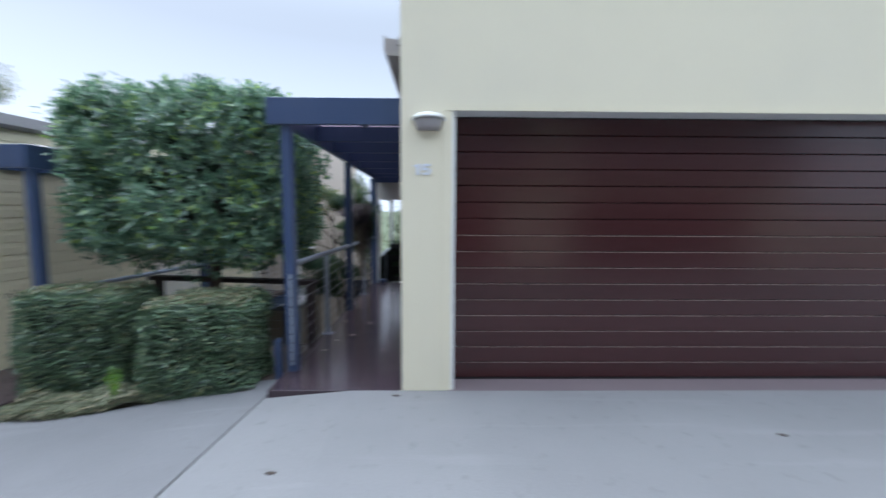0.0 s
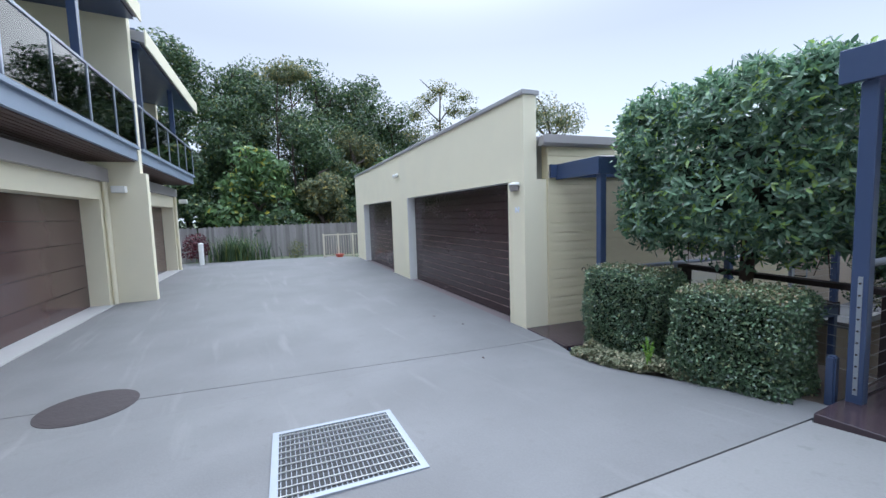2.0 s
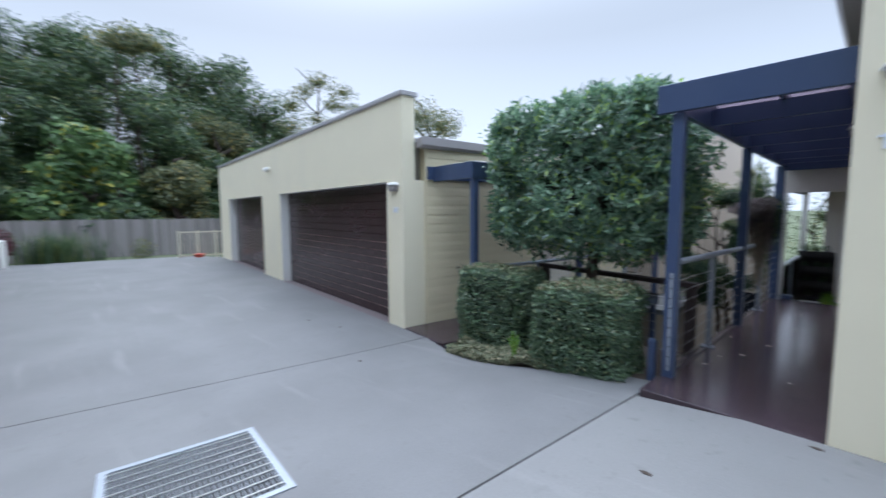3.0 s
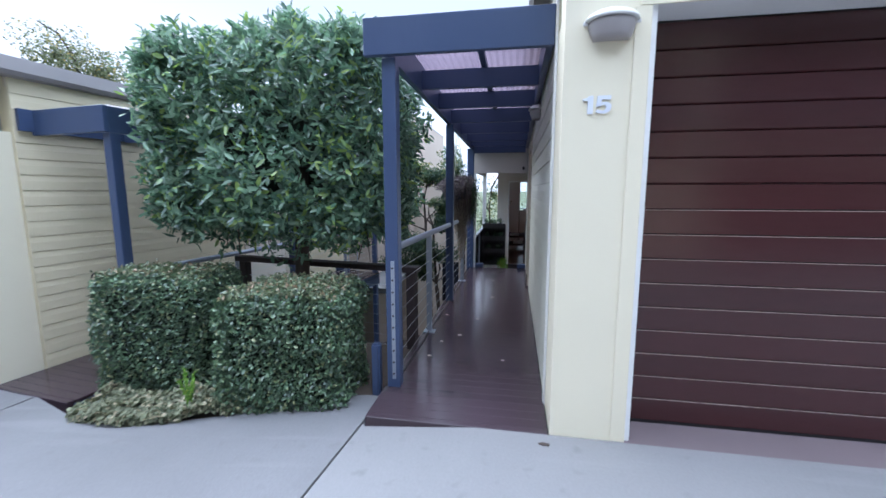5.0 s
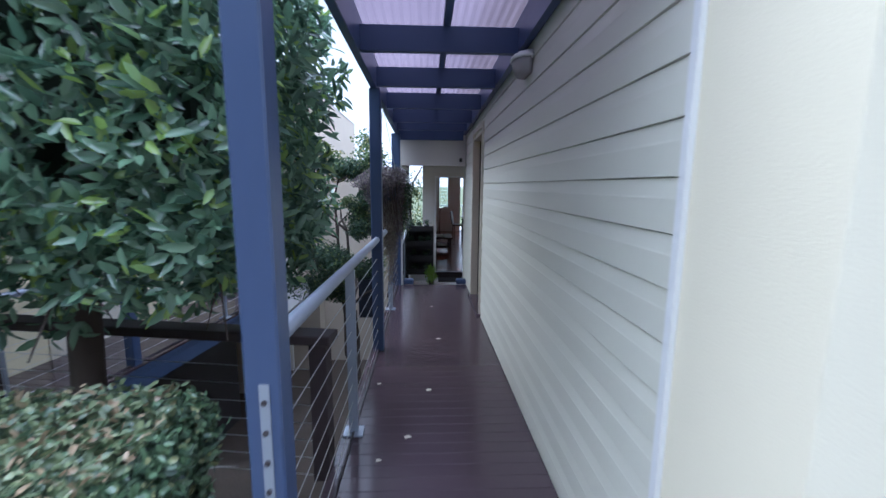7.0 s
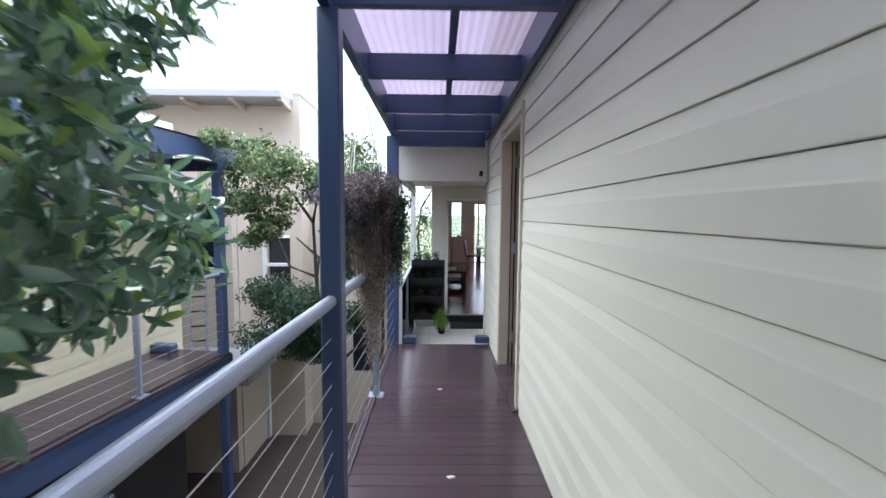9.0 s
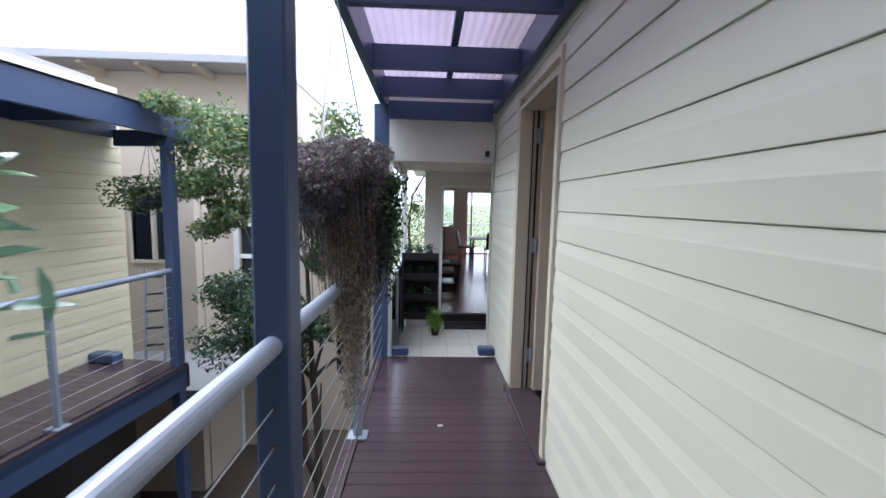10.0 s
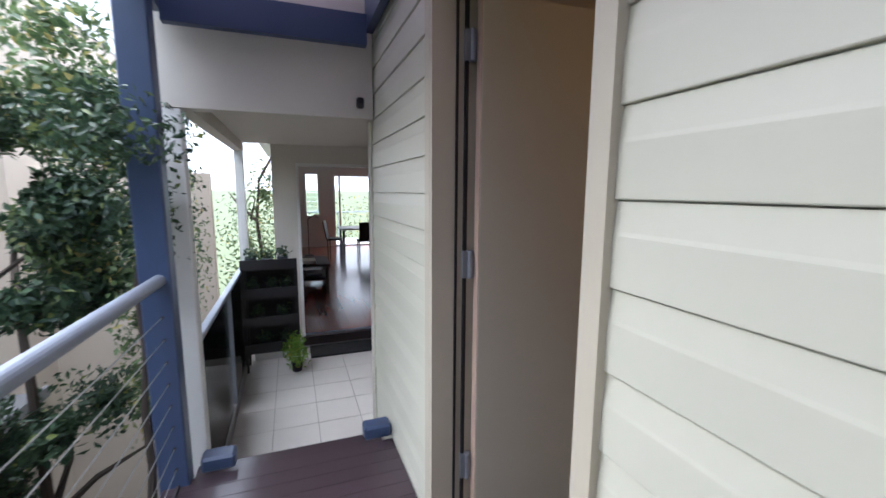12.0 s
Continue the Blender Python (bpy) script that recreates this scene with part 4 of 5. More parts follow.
for x0, x1 in ((-0.45, -0.41), (-0.04, 0.0)):
    part("window_frame", boxed(x0, x1, 20.88, 21.03, 0.42, 1.76), WHITE, lv)
blade = mesh_of("louvre_blade", boxed(-0.41, -0.04, -0.003, 0.003, -0.07, 0.07), GLASS)
for i in range(9):
    piece("louvre_blade", blade, lv, Matrix.Translation((0, 20.95, 0.51 + i * 0.145)) @ Matrix.Rotation(radians(28), 4, "X"))
sl = tagged(new("door_sliding"), "open sliding glass doors to a balcony", "door", kind="structure")
for x0, x1 in ((0.45, 0.50), (0.62, 0.68), (1.66, 1.72), (2.6, 2.66)):
    part("stile", boxed(x0, x1, 20.93, 20.98, INNER, 1.76), WHITE if x0 < 0.6 else FRAME_PAINT, sl)
part("head_rail", boxed(0.45, 3.6, 20.92, 20.99, 1.70, 1.76), WHITE, sl)
part("sill_rail", boxed(0.45, 3.6, 20.92, 20.99, INNER, INNER + 0.03), GALV, sl)
part("pane", boxed(1.72, 2.6, 20.95, 20.956, INNER + 0.03, 1.70), GLASS, sl)
alone("balcony_floor_rear", boxed(-0.8, 4.4, 21.02, 23.2, INNER - 0.2, INNER - 0.02), CONCRETE_EDGE, "pale balcony floor", "balcony", kind="structure")
br = thing("balcony_rail", (1.5, 23.1, INNER), "thin steel balcony rail", "railing")
part("handrail", tube(bmesh.new(), (-0.8, 23.1, 0.42), (4.4, 23.1, 0.42), 0.022), GALV, br)
for x in (-0.7, 0.8, 2.3, 3.8):
    part("rail_post", tube(bmesh.new(), (x, 23.1, INNER - 0.02), (x, 23.1, 0.42), 0.018), GALV, br)

ct = thing("coffee_table", (-0.45, 15.2, INNER), "low dark timber coffee table with a lower shelf", "table")
part("tabletop", boxed(-0.90, -0.22, 14.75, 15.85, -0.17, -0.125, bevel=0.006), DARK_WOOD, ct)
part("shelf", boxed(-0.86, -0.26, 14.80, 15.80, -0.44, -0.415), DARK_WOOD, ct)
for x in (-0.87, -0.31):
    for y in (14.79, 15.75):
        part("leg", boxed(x, x + 0.06, y, y + 0.06, INNER, -0.17), DARK_WOOD, ct)
for x, y, z, h in ((-0.62, 15.1, -0.124, 0.05), (-0.50, 15.3, -0.414, 0.06)):
    bk = thing("book_stack", (x, y, z), "stack of pale papers on the coffee table", "papers", "papers on the table")
    part("papers", boxed(x - 0.15, x + 0.15, y - 0.2, y + 0.2, z, z + h * 0.5), PAPER, bk)
    part("cover", boxed(x - 0.14, x + 0.14, y - 0.19, y + 0.19, z + h * 0.5, z + h), PAPER, bk)
dt = thing("dining_table", (1.1, 19.2, INNER), "white-topped dining table by the balcony door", "table")
part("tabletop", boxed(0.42, 2.0, 18.75, 19.75, 0.12, 0.16, bevel=0.005), WHITE, dt)
for x in (0.48, 1.88):
    for y in (18.80, 19.64):
        part("leg", boxed(x, x + 0.06, y, y + 0.06, INNER, 0.12), BLACK_WOOD, dt)


def dining_chair(m):
    t = thing("dining_chair", (0, 0, 0), "black dining chair with a solid back", "chair", "dining chairs")
    part("seat", boxed(-0.21, 0.21, -0.21, 0.21, 0.43, 0.48, bevel=0.012), BLACK_WOOD, t)
    bk = bmesh.new()
    prism(bk, [(0.19, 0.48), (0.23, 0.48), (0.31, 0.98), (0.28, 0.98)], "x", -0.19, 0.19)
    part("backrest", bk, BLACK_WOOD, t)
    for x in (-0.19, 0.16):
        for y in (-0.19, 0.16):
            part("leg", boxed(x, x + 0.03, y, y + 0.03, 0.0, 0.43), BLACK_WOOD, t)
    t.matrix_basis = m
    return t


ch = dining_chair(pose(1.05, 18.50, INNER, rz=180))
copy_thing(ch, pose(0.28, 19.05, INNER, rz=75))
copy_thing(ch, pose(1.65, 18.52, INNER, rz=175))
fl_lamp = thing("floor_lamp", (-0.25, 19.0, INNER), "slim reading lamp with a bent arm", "lamp")
part("base", tube(bmesh.new(), (-0.45, 19.0, INNER), (-0.45, 19.0, INNER + 0.03), 0.12, 16), BLACK, fl_lamp)
part("pole", tube(bmesh.new(), (-0.45, 19.0, INNER + 0.03), (-0.45, 19.0, 0.45), 0.012), BLACK, fl_lamp)
part("arm", tube(bmesh.new(), (-0.45, 19.0, 0.44), (-0.25, 19.0, 0.58), 0.010), BLACK, fl_lamp)
part("shade", tube(bmesh.new(), (-0.28, 19.0, 0.57), (-0.16, 19.0, 0.50), 0.03, 14, 0.06), WHITE, fl_lamp)

# plant shelf in the porch
sh = thing("plant_shelf", (-1.12, 11.5, PORCH), "black four-tier plant shelf crowded with pots", "shelf")
SX0, SX1, SY0, SY1 = -1.40, -0.835, 11.52, 11.78
for x in (SX0, SX1 - 0.03):
    for y in (SY0, SY1 - 0.03):
        part("upright", boxed(x, x + 0.03, y, y + 0.03, PORCH, 0.45), BLACK_WOOD, sh)
for z in (-0.50, -0.20, 0.11, 0.42):
    part("shelf_board", boxed(SX0, SX1, SY0, SY1, z, z + 0.022), BLACK_WOOD, sh)
    part("front_lip", boxed(SX0, SX1, SY0 - 0.012, SY0, z, z + 0.11), BLACK_WOOD, sh)
part("back_panel", boxed(SX0, SX1, SY1, SY1 + 0.012, -0.50, 0.44), BLACK, sh)

# ---- the next house beyond its walkway ----
nh = thing("neighbour_house", (-6, 12, -2.8), "two-storey house with a flat overhanging roof, shade painted into its taupe walls", "house")
part("wall_window", wall_with_holes(bmesh.new(), "y", 10.75, 10.9, -6.6, -4.02, -2.9, 2.3, [(-4.80, -4.28, 0.47, 1.40)]), TAUPE, nh)
part("wall_side", boxed(-4.14, -4.0, 10.9, 11.85, -2.9, 2.3), TAUPE, nh)
nw = part("window", boxed(-4.80, -4.28, 10.80, 10.82, 0.47, 1.40), WIN_DARK, nh, "dark window pane")
for x0, x1, z0, z1 in ((-4.84, -4.80, 0.43, 1.44), (-4.28, -4.24, 0.43, 1.44), (-4.80, -4.28, 1.40, 1.44), (-4.80, -4.28, 0.43, 0.47), (-4.555, -4.525, 0.47, 1.40)):
    part("window_frame", boxed(x0, x1, 10.735, 10.82, z0, z1), FRAME_PAINT, nw)
part("wall_rear", wall_with_holes(bmesh.new(), "y", 11.85, 12.0, -9.0, -3.46, -2.9, 3.12, [(-5.5, -4.75, 2.1, 2.55), (-4.5, -3.75, 2.1, 2.55), (-3.95, -3.55, -0.1, 0.9)]), TAUPE, nh)
for x0, x1, z0, z1 in ((-5.5, -4.75, 2.1, 2.55), (-4.5, -3.75, 2.1, 2.55)):
    part("window", boxed(x0, x1, 11.93, 11.945, z0, z1), WIN_DARK, nh, "dark high window")
lw = part("window", boxed(-3.95, -3.55, 11.93, 11.945, -0.1, 0.9), WIN_DARK, nh, "dark window with white bars")
for z in (-0.1, 0.36, 0.86):
    part("window_bar", boxed(-3.95, -3.55, 11.82, 11.93, z, z + 0.05), WHITE, lw)
part("white_post", boxed(-4.05, -3.95, 11.76, 11.849, -2.9, 1.6), WHITE, nh)
part("wall_low", boxed(-3.46, -1.75, 12.3, 12.45, -2.9, 1.45), TAUPE, nh)
part("wall_low", boxed(-1.75, -1.49, 12.33, 12.45, -2.9, -0.05), TAUPE, nh)
part("low_window", boxed(-2.55, -2.1, 12.285, 12.30, -1.7, -0.6), WIN_DARK, nh, "dark lower window")
part("roof", boxed(-9.3, -3.475, 11.335, 17, 3.13, 3.25, bevel=0.01), COLORBOND, nh)
part("wall_east", boxed(-3.46, -3.34, 11.85, 17, -2.9, 3.31), TAUPE, nh)
part("wall_cap", boxed(-3.472, -3.328, 11.84, 17, 3.31, 3.335), COLORBOND, nh)
for i in range(8):
    part("rafter_tail", prism(bmesh.new(), [(11.40, 3.13), (11.85, 3.13), (11.85, 3.02), (11.40, 3.09)], "x", -9.0 + i * 0.78, -8.93 + i * 0.78), TAUPE, nh)
alone("landing_next", boxed(-5.4, -3.3, 9.60, 12.0, -0.86, -0.75), CONCRETE, "grey concrete landing below the next walkway", "pavement", kind="structure")
alone("step_block", box(bmesh.new(), 0.022, 0.30, 5.42, 5.54, 0.001, 0.09, 0.012), NAVY, "navy timber block at the end of the next deck", "timber block", "deck end blocks", frame_m=F14S)

ld = thing("step_ladder", (-4.3, 10.5, -0.75), "narrow aluminium step ladder leaning by the wall", "ladder")
LM = pose(-4.45, 10.35, -0.75, -8, 0, 20)
for x in (0.0, 0.20):
    part("stile", boxed(x - 0.012, x + 0.012, -0.02, 0.02, 0.0, 1.15), GALV, ld, "", LM)
for i in range(5):
    part("rung", boxed(0.01, 0.19, -0.03, 0.03, 0.2 + i * 0.21, 0.222 + i * 0.21), BLACK, ld, "", LM)
nd = tagged(new("door_frame_next"), "beige door frame in the next house wall", "door frame", kind="structure")
for b0, b1 in ((2.95, 3.03), (3.85, 3.93)):
    part("architrave", boxed(0.0, 0.035, b0, b1, -0.05, 2.08), FRAME_PAINT, nd, "", F14S)
part("architrave", boxed(0.0, 0.036, 2.95, 3.93, 2.08, 2.14), FRAME_PAINT, nd, "", F14S)
part("door_leaf", boxed(0.0, 0.026, 3.03, 3.85, -0.05, 2.08), DOOR_BEIGE, nd, "", F14S)

# ---- timber fence behind the hedges ----
tf = thing("timber_fence", (-2.3, 4.85, -0.2), "dark stained low fence with stretched wires", "fence")
FA, FB = Vector((-3.42, 5.13, 0)), Vector((-1.46, 4.84, 0))
TFM = Matrix.Translation(FA) @ Matrix.Rotation(math.atan2(FB.y - FA.y, FB.x - FA.x), 4, "Z")
TFL = (FB - FA).length
for d in (0.05, TFL - 0.05):
    part("post", box(bmesh.new(), d - 0.042, d + 0.042, -0.04, 0.04, -2.6, 0.62, 0.005), DARK_WOOD, tf, "", TFM)
part("top_rail", box(bmesh.new(), -0.03, TFL + 0.02, -0.06, 0.06, 0.62, 0.668, 0.005), DARK_WOOD, tf, "", TFM)
for i in range(8):
    part("wire", tube(bmesh.new(), (0.1, 0, -0.19 + i * 0.095), (TFL - 0.1, 0, -0.19 + i * 0.095), 0.002, 6), WIRE, tf, "", TFM)
alone("bollard", box(bmesh.new(), -1.575, -1.515, 3.93, 4.00, -0.12, 0.28, 0.012, 2), NAVY, "short navy timber stub post beside the deck", "post")
ss = thing("scroll_bracket", F14S @ Vector((0.92, 0.4, 0.78)), "black wrought iron scroll bracket on a post", "bracket")
for sgn in (-1, 1):
    bm = bmesh.new()
    last = None
    for i in range(14):
        a = i * 0.42
        r = 0.055 - i * 0.003
        q = (0.92 + sgn * (0.055 + 0.04 + math.cos(a) * r * 0.8), 0.39, 0.925 + math.sin(a) * r)
        if last:
            tube(bm, last, q, 0.006, 6)
        last = q
    part("scroll", bm, BLACK, ss, "", F14S)

# ---- things set into the driveway ----
GM = Matrix.Translation((-2.965, 0.735, 0)) @ Matrix.Rotation(radians(-5.5), 4, "Z")
gz0 = ground_z(-2.965)
tilt = Matrix.Translation((0, 0, gz0 + 0.004)) @ GM @ Matrix.Rotation(-math.atan(0.35 / 3.8), 4, "Y")
gr = thing("drain_grate", (-2.965, 0.735, gz0), "galvanised steel drain grate set flush in concrete", "drain grate")
GX, GY = 0.515, 0.455
for x0, x1, y0, y1 in ((-GX, GX, -GY, -GY + 0.045), (-GX, GX, GY - 0.045, GY), (-GX, -GX + 0.045, -GY + 0.045, GY - 0.045), (GX - 0.045, GX, -GY + 0.045, GY - 0.045)):
    part("frame_bar", boxed(x0, x1, y0, y1, -0.02, 0.008), GALV, gr, "", tilt)
# thin black sheet: the dark below the bars is painted, not a hollow
part("pit", boxed(-GX + 0.04, GX - 0.04, -GY + 0.04, GY - 0.04, -0.0005, 0.0005), BLACK, gr, "flat black sheet painted as the shade below the bars", tilt)
rod = mesh_of("cross_rod", boxed(-0.004, 0.004, -GY + 0.045, GY - 0.045, 0.0045, 0.010), WIRE, tilt)
bar = mesh_of("bearing_bar", boxed(-GX + 0.045, GX - 0.045, -0.0022, 0.0022, 0.001, 0.0075), GALV, tilt)
tl3 = tilt.to_3x3()
for i in range(10):
    piece("cross_rod", rod, gr, Matrix.Translation(tl3 @ Vector((-GX + 0.09 + i * (2 * GX - 0.18) / 9, 0, 0))))
for i in range(27):
    piece("bearing_bar", bar, gr, Matrix.Translation(tl3 @ Vector((0, -GY + 0.06 + i * (2 * GY - 0.12) / 26, 0))))
mh = thing("manhole_cover", (-5.20, -1.19, -0.35), "round rusty cast iron manhole cover in concrete", "manhole cover")
part("lid", tube(bmesh.new(), (-5.20, -1.19, -0.36), (-5.20, -1.19, -0.343), 0.36, 40), IRON, mh)
part("ring", tube(tube(bmesh.new(), (-5.20, -1.19, -0.37), (-5.20, -1.19, -0.3445), 0.40, 40), (-5.20, -1.19, -0.371), (-5.20, -1.19, -0.3695), 0.3), IRON, mh)
litter = [(-1.03, 2.48), (2.15, 2.82), (-4.25, 2.69), (-5.77, 3.28), (-6.48, 3.12), (-0.42, 3.40)]
for x, y in litter:
    bm = bmesh.new()
    prism(bm, [(x - 0.035, y), (x - 0.01, y + 0.016), (x + 0.03, y + 0.006), (x + 0.02, y - 0.014), (x - 0.012, y - 0.012)], "z", ground_z(x) + 0.001, ground_z(x) + 0.005)
    alone("fallen_leaf", bm, BARK, "dry brown fallen leaf on the concrete", "leaf", "fallen leaves")
PALE_LEAF = material("pale_dry_leaf", (0.55, 0.5, 0.42), 0.7, vary=0.15, bump=0.1)
for a, b in ((0.86, 1.35), (0.72, 1.55), (0.9, 1.0), (0.60, 2.1), (0.55, 4.2), (0.50, 3.1), (0.95, 2.2), (0.3, 1.0)):
    bm = bmesh.new()
    z0 = 0.002
    s = 0.6 + 0.5 * ((a * 7 + b * 3) % 1)
    prism(bm, [(a - 0.022 * s, b), (a - 0.005, b + 0.014 * s), (a + 0.025 * s, b + 0.004), (a + 0.012, b - 0.014 * s)], "z", z0, z0 + 0.004)
    alone("fallen_leaf", bm, PALE_LEAF, "pale dry fallen leaf on the deck", "leaf", "fallen leaves", frame_m=F15S)

# ---- the two-storey houses across the driveway ----
FH = turned(-11.45, -1.49, -0.35, 5.0)     # a away to the east along the row is positive, b towards the driveway


def row_house(a_fin, length, roof_drop, fin_out=0.0):
    """One house of the row: garage below, balcony with glass above, fin wall at its far end. Local: a from the fin eastwards."""
    M = FH @ Matrix.Translation((a_fin, 0, 0))
    t = thing("row_house", M @ Vector((length / 2, -2, 0)), "cream two-storey row house with a glass balcony over its garage", "house", "row houses")
    part("fin_wall", boxed(-0.22, 0.0, -1.9, fin_out, -0.2, 2.85), CREAM, t, "", M)
    part("fin_wall", boxed(-0.22, 0.0, -1.9, fin_out - 0.10, 2.85, 6.35), CREAM, t, "", M)
    part("lower_wall", wall_with_holes(bmesh.new(), "y", -1.25, -0.80, 0.0, length, -0.2, 2.9, [(0.24, 5.9, -0.02, 2.28)]), CREAM, t, "", M)
    d = part("garage_door", boxed(0.24, 5.9, -1.20, -1.17, 0.0, 2.28), BLACK, t, "brown panelled garage door", M)
    pan = mesh_of("door_panel", boxed(0.25, 5.89, -1.17, -1.145, 0.006, 0.456), BROWN_DOOR, M)
    for i in range(5):
        q = new("door_panel", pan)
        q.parent = d
        q.location = (0, 0, 0.46 * i)
    part("apron", boxed(0.24, 5.9, -1.25, -0.72, -0.1, 0.02), CONCRETE_EDGE, t, "", M)
    part("downpipe", tube(bmesh.new(), (0.075, -0.745, -0.1), (0.075, -0.745, 2.66), 0.05, 14), CREAM, t, "", M)
    part("fuse_box", boxed(0.002, 0.16, -0.62, -0.36, 2.42, 2.57, bevel=0.01), WHITE, t, "", M)
    part("upper_wall", wall_with_holes(bmesh.new(), "y", -2.1, -1.9, -0.22, length, 3.2, 6.4, [(1.2, 4.6, 3.25, 5.4)]), CREAM, t, "", M)
    part("upper_glass", boxed(1.2, 4.6, -2.03, -2.01, 3.25, 5.4), WIN_DARK, t, "dark sliding windows", M)
    part("bulkhead", boxed(0.0, length, -0.80, -0.68, 2.66, 2.94), GUTTER, t, "", M)
    b = part("balcony", boxed(0.0, length, -1.9, -0.12, 3.12, 3.42), BALCONY_STEEL, t, "blue-grey steel-edged balcony", M)
    part("edge_angle", boxed(0.0, length, -0.12, -0.06, 3.36, 3.43), BALCONY_STEEL, b, "", M)
    slat = mesh_of("soffit_slat", boxed(0.0, length, 0.0, 0.085, 3.095, 3.119), SOFFIT_WOOD, M)
    for i in range(16):
        q = new("soffit_slat", slat)
        q.parent = b
        q.location = M.to_3x3() @ Vector((0, -1.84 + i * 0.105, 0))
    r = part("balcony_rail", boxed(0.0, length, -0.115, -0.075, 4.36, 4.40), SILVER, t, "silver rail over smoked glass", M)
    k = 0.05
    while k < length:
        part("rail_post", boxed(k - 0.02, k + 0.02, -0.112, -0.078, 3.42, 4.36), SILVER, r, "", M)
        if k + 1.2 < length:
            part("glass_pane", boxed(k + 0.03, k + 1.17, -0.099, -0.091, 3.47, 4.34), GLASS_TINT, r, "smoked glass pane", M)
        k += 1.2
    for a in (2.55, 5.9):
        if a < length:
            part("balcony_post", boxed(a - 0.06, a + 0.06, -0.22, -0.10, 3.42, 6.2), NAVY, t, "navy steel post", M)
    part("roof", prism(bmesh.new(), [(-3.6, 6.62), (0.15, 6.40 - roof_drop), (0.15, 6.18 - roof_drop), (-3.6, 6.40)], "x", 0.0, length), COLORBOND, t, "", M)
    part("roof_soffit", prism(bmesh.new(), [(-3.5, 6.39), (0.05, 6.17 - roof_drop), (0.05, 6.13 - roof_drop), (-3.5, 6.35)], "x", 0.0, length), NAVY, t, "", M)
    part("roof_edge", boxed(0.0, length, 0.15, 0.18, 6.10 - roof_drop, 6.46 - roof_drop), CREAM, t, "", M)
    part("fin_cap", prism(bmesh.new(), [(-3.4, 6.64), (-0.05, 6.40), (-0.05, 6.34), (-3.4, 6.58)], "x", -0.25, 0.03), COLORBOND, t, "", M)
    return t


row_house(0.0, 7.0, 0.0)
row_house(7.25, 7.0, 0.0)
row_house(14.5, 7.0, 0.0)
row_house(-6.6, 6.35, 0.42, -1.0)

# ---- far fence, gate, pots ----
pf = thing("paling_fence", (-20.5, 1.5, -0.42), "weathered grey timber paling fence", "fence")
pal = mesh_of("paling", boxed(-0.008, 0.008, -0.048, 0.048, 0.0, 1.55), FENCE_WOOD)
pts = [(-20.6, -4.2), (-21.6, -1.2), (-21.9, 1.2), (-21.2, 3.2), (-20.2, 6.5)]
for (x0, y0), (x1, y1) in zip(pts, pts[1:]):
    run = math.hypot(x1 - x0, y1 - y0)
    ang = math.degrees(math.atan2(y1 - y0, x1 - x0)) - 90
    for i in range(int(run / 0.1)):
        k = i * 0.1 / run
        h = 0.06 * math.sin(i * 2.7 + x0)
        piece("paling", pal, pf, pose(x0 + (x1 - x0) * k, y0 + (y1 - y0) * k, -0.44 + h * 0.5, rz=ang))
    part("fence_rail", boxed(-0.06, -0.015, 0, run, 1.05, 1.12), FENCE_WOOD, pf, "", pose(x0, y0, -0.44, rz=ang))
gt = thing("pool_gate", (-18.6, 4.1, -0.4), "pale steel gate and fence panel at the driveway end", "gate")
GTM = pose(-18.7, 3.65, -0.42, rz=-12)
for y in (0.0, 0.62, 1.25, 1.9):
    part("gate_post", boxed(-0.04, 0.04, y - 0.04, y + 0.04, 0.0, 1.1), FRAME_PAINT, gt, "", GTM)
part("top_rail", boxed(-0.02, 0.02, 0.0, 1.9, 1.02, 1.07), FRAME_PAINT, gt, "", GTM)
part("low_rail", boxed(-0.02, 0.02, 0.0, 1.9, 0.10, 0.15), FRAME_PAINT, gt, "", GTM)
for i in range(17):
    part("baluster", boxed(-0.008, 0.008, 0.1 + i * 0.105, 0.116 + i * 0.105, 0.15, 1.02), FRAME_PAINT, gt, "", GTM)
for y, m_, h in ((4.25, RED_PLASTIC, 0.12), (5.5, TEAL_PLASTIC, 0.3)):
    tb = thing("plastic_tub", (-18.4, y, -0.42), "coloured plastic tub beside the gate", "tub", "tubs by the gate")
    part("tub", tube(bmesh.new(), (-18.4, y, -0.36), (-18.4, y, -0.36 + h), 0.14, 14, 0.18), m_, tb)
    part("rim", tube(bmesh.new(), (-18.4, y, -0.36 + h), (-18.4, y, -0.34 + h), 0.195, 14), m_, tb)
bo = thing("white_bollard", (-19.6, -1.0, -0.35), "short white bollard at the kerb", "bollard")
part("shaft", tube(bmesh.new(), (-19.2, -1.05, -0.37), (-19.2, -1.05, 0.5), 0.09, 16), WHITE, bo)
part("cap", tube(bmesh.new(), (-19.2, -1.05, 0.5), (-19.2, -1.05, 0.55), 0.10, 16, 0.05), WHITE, bo)

# ---- planting ----
R = np.random.default_rng(11)


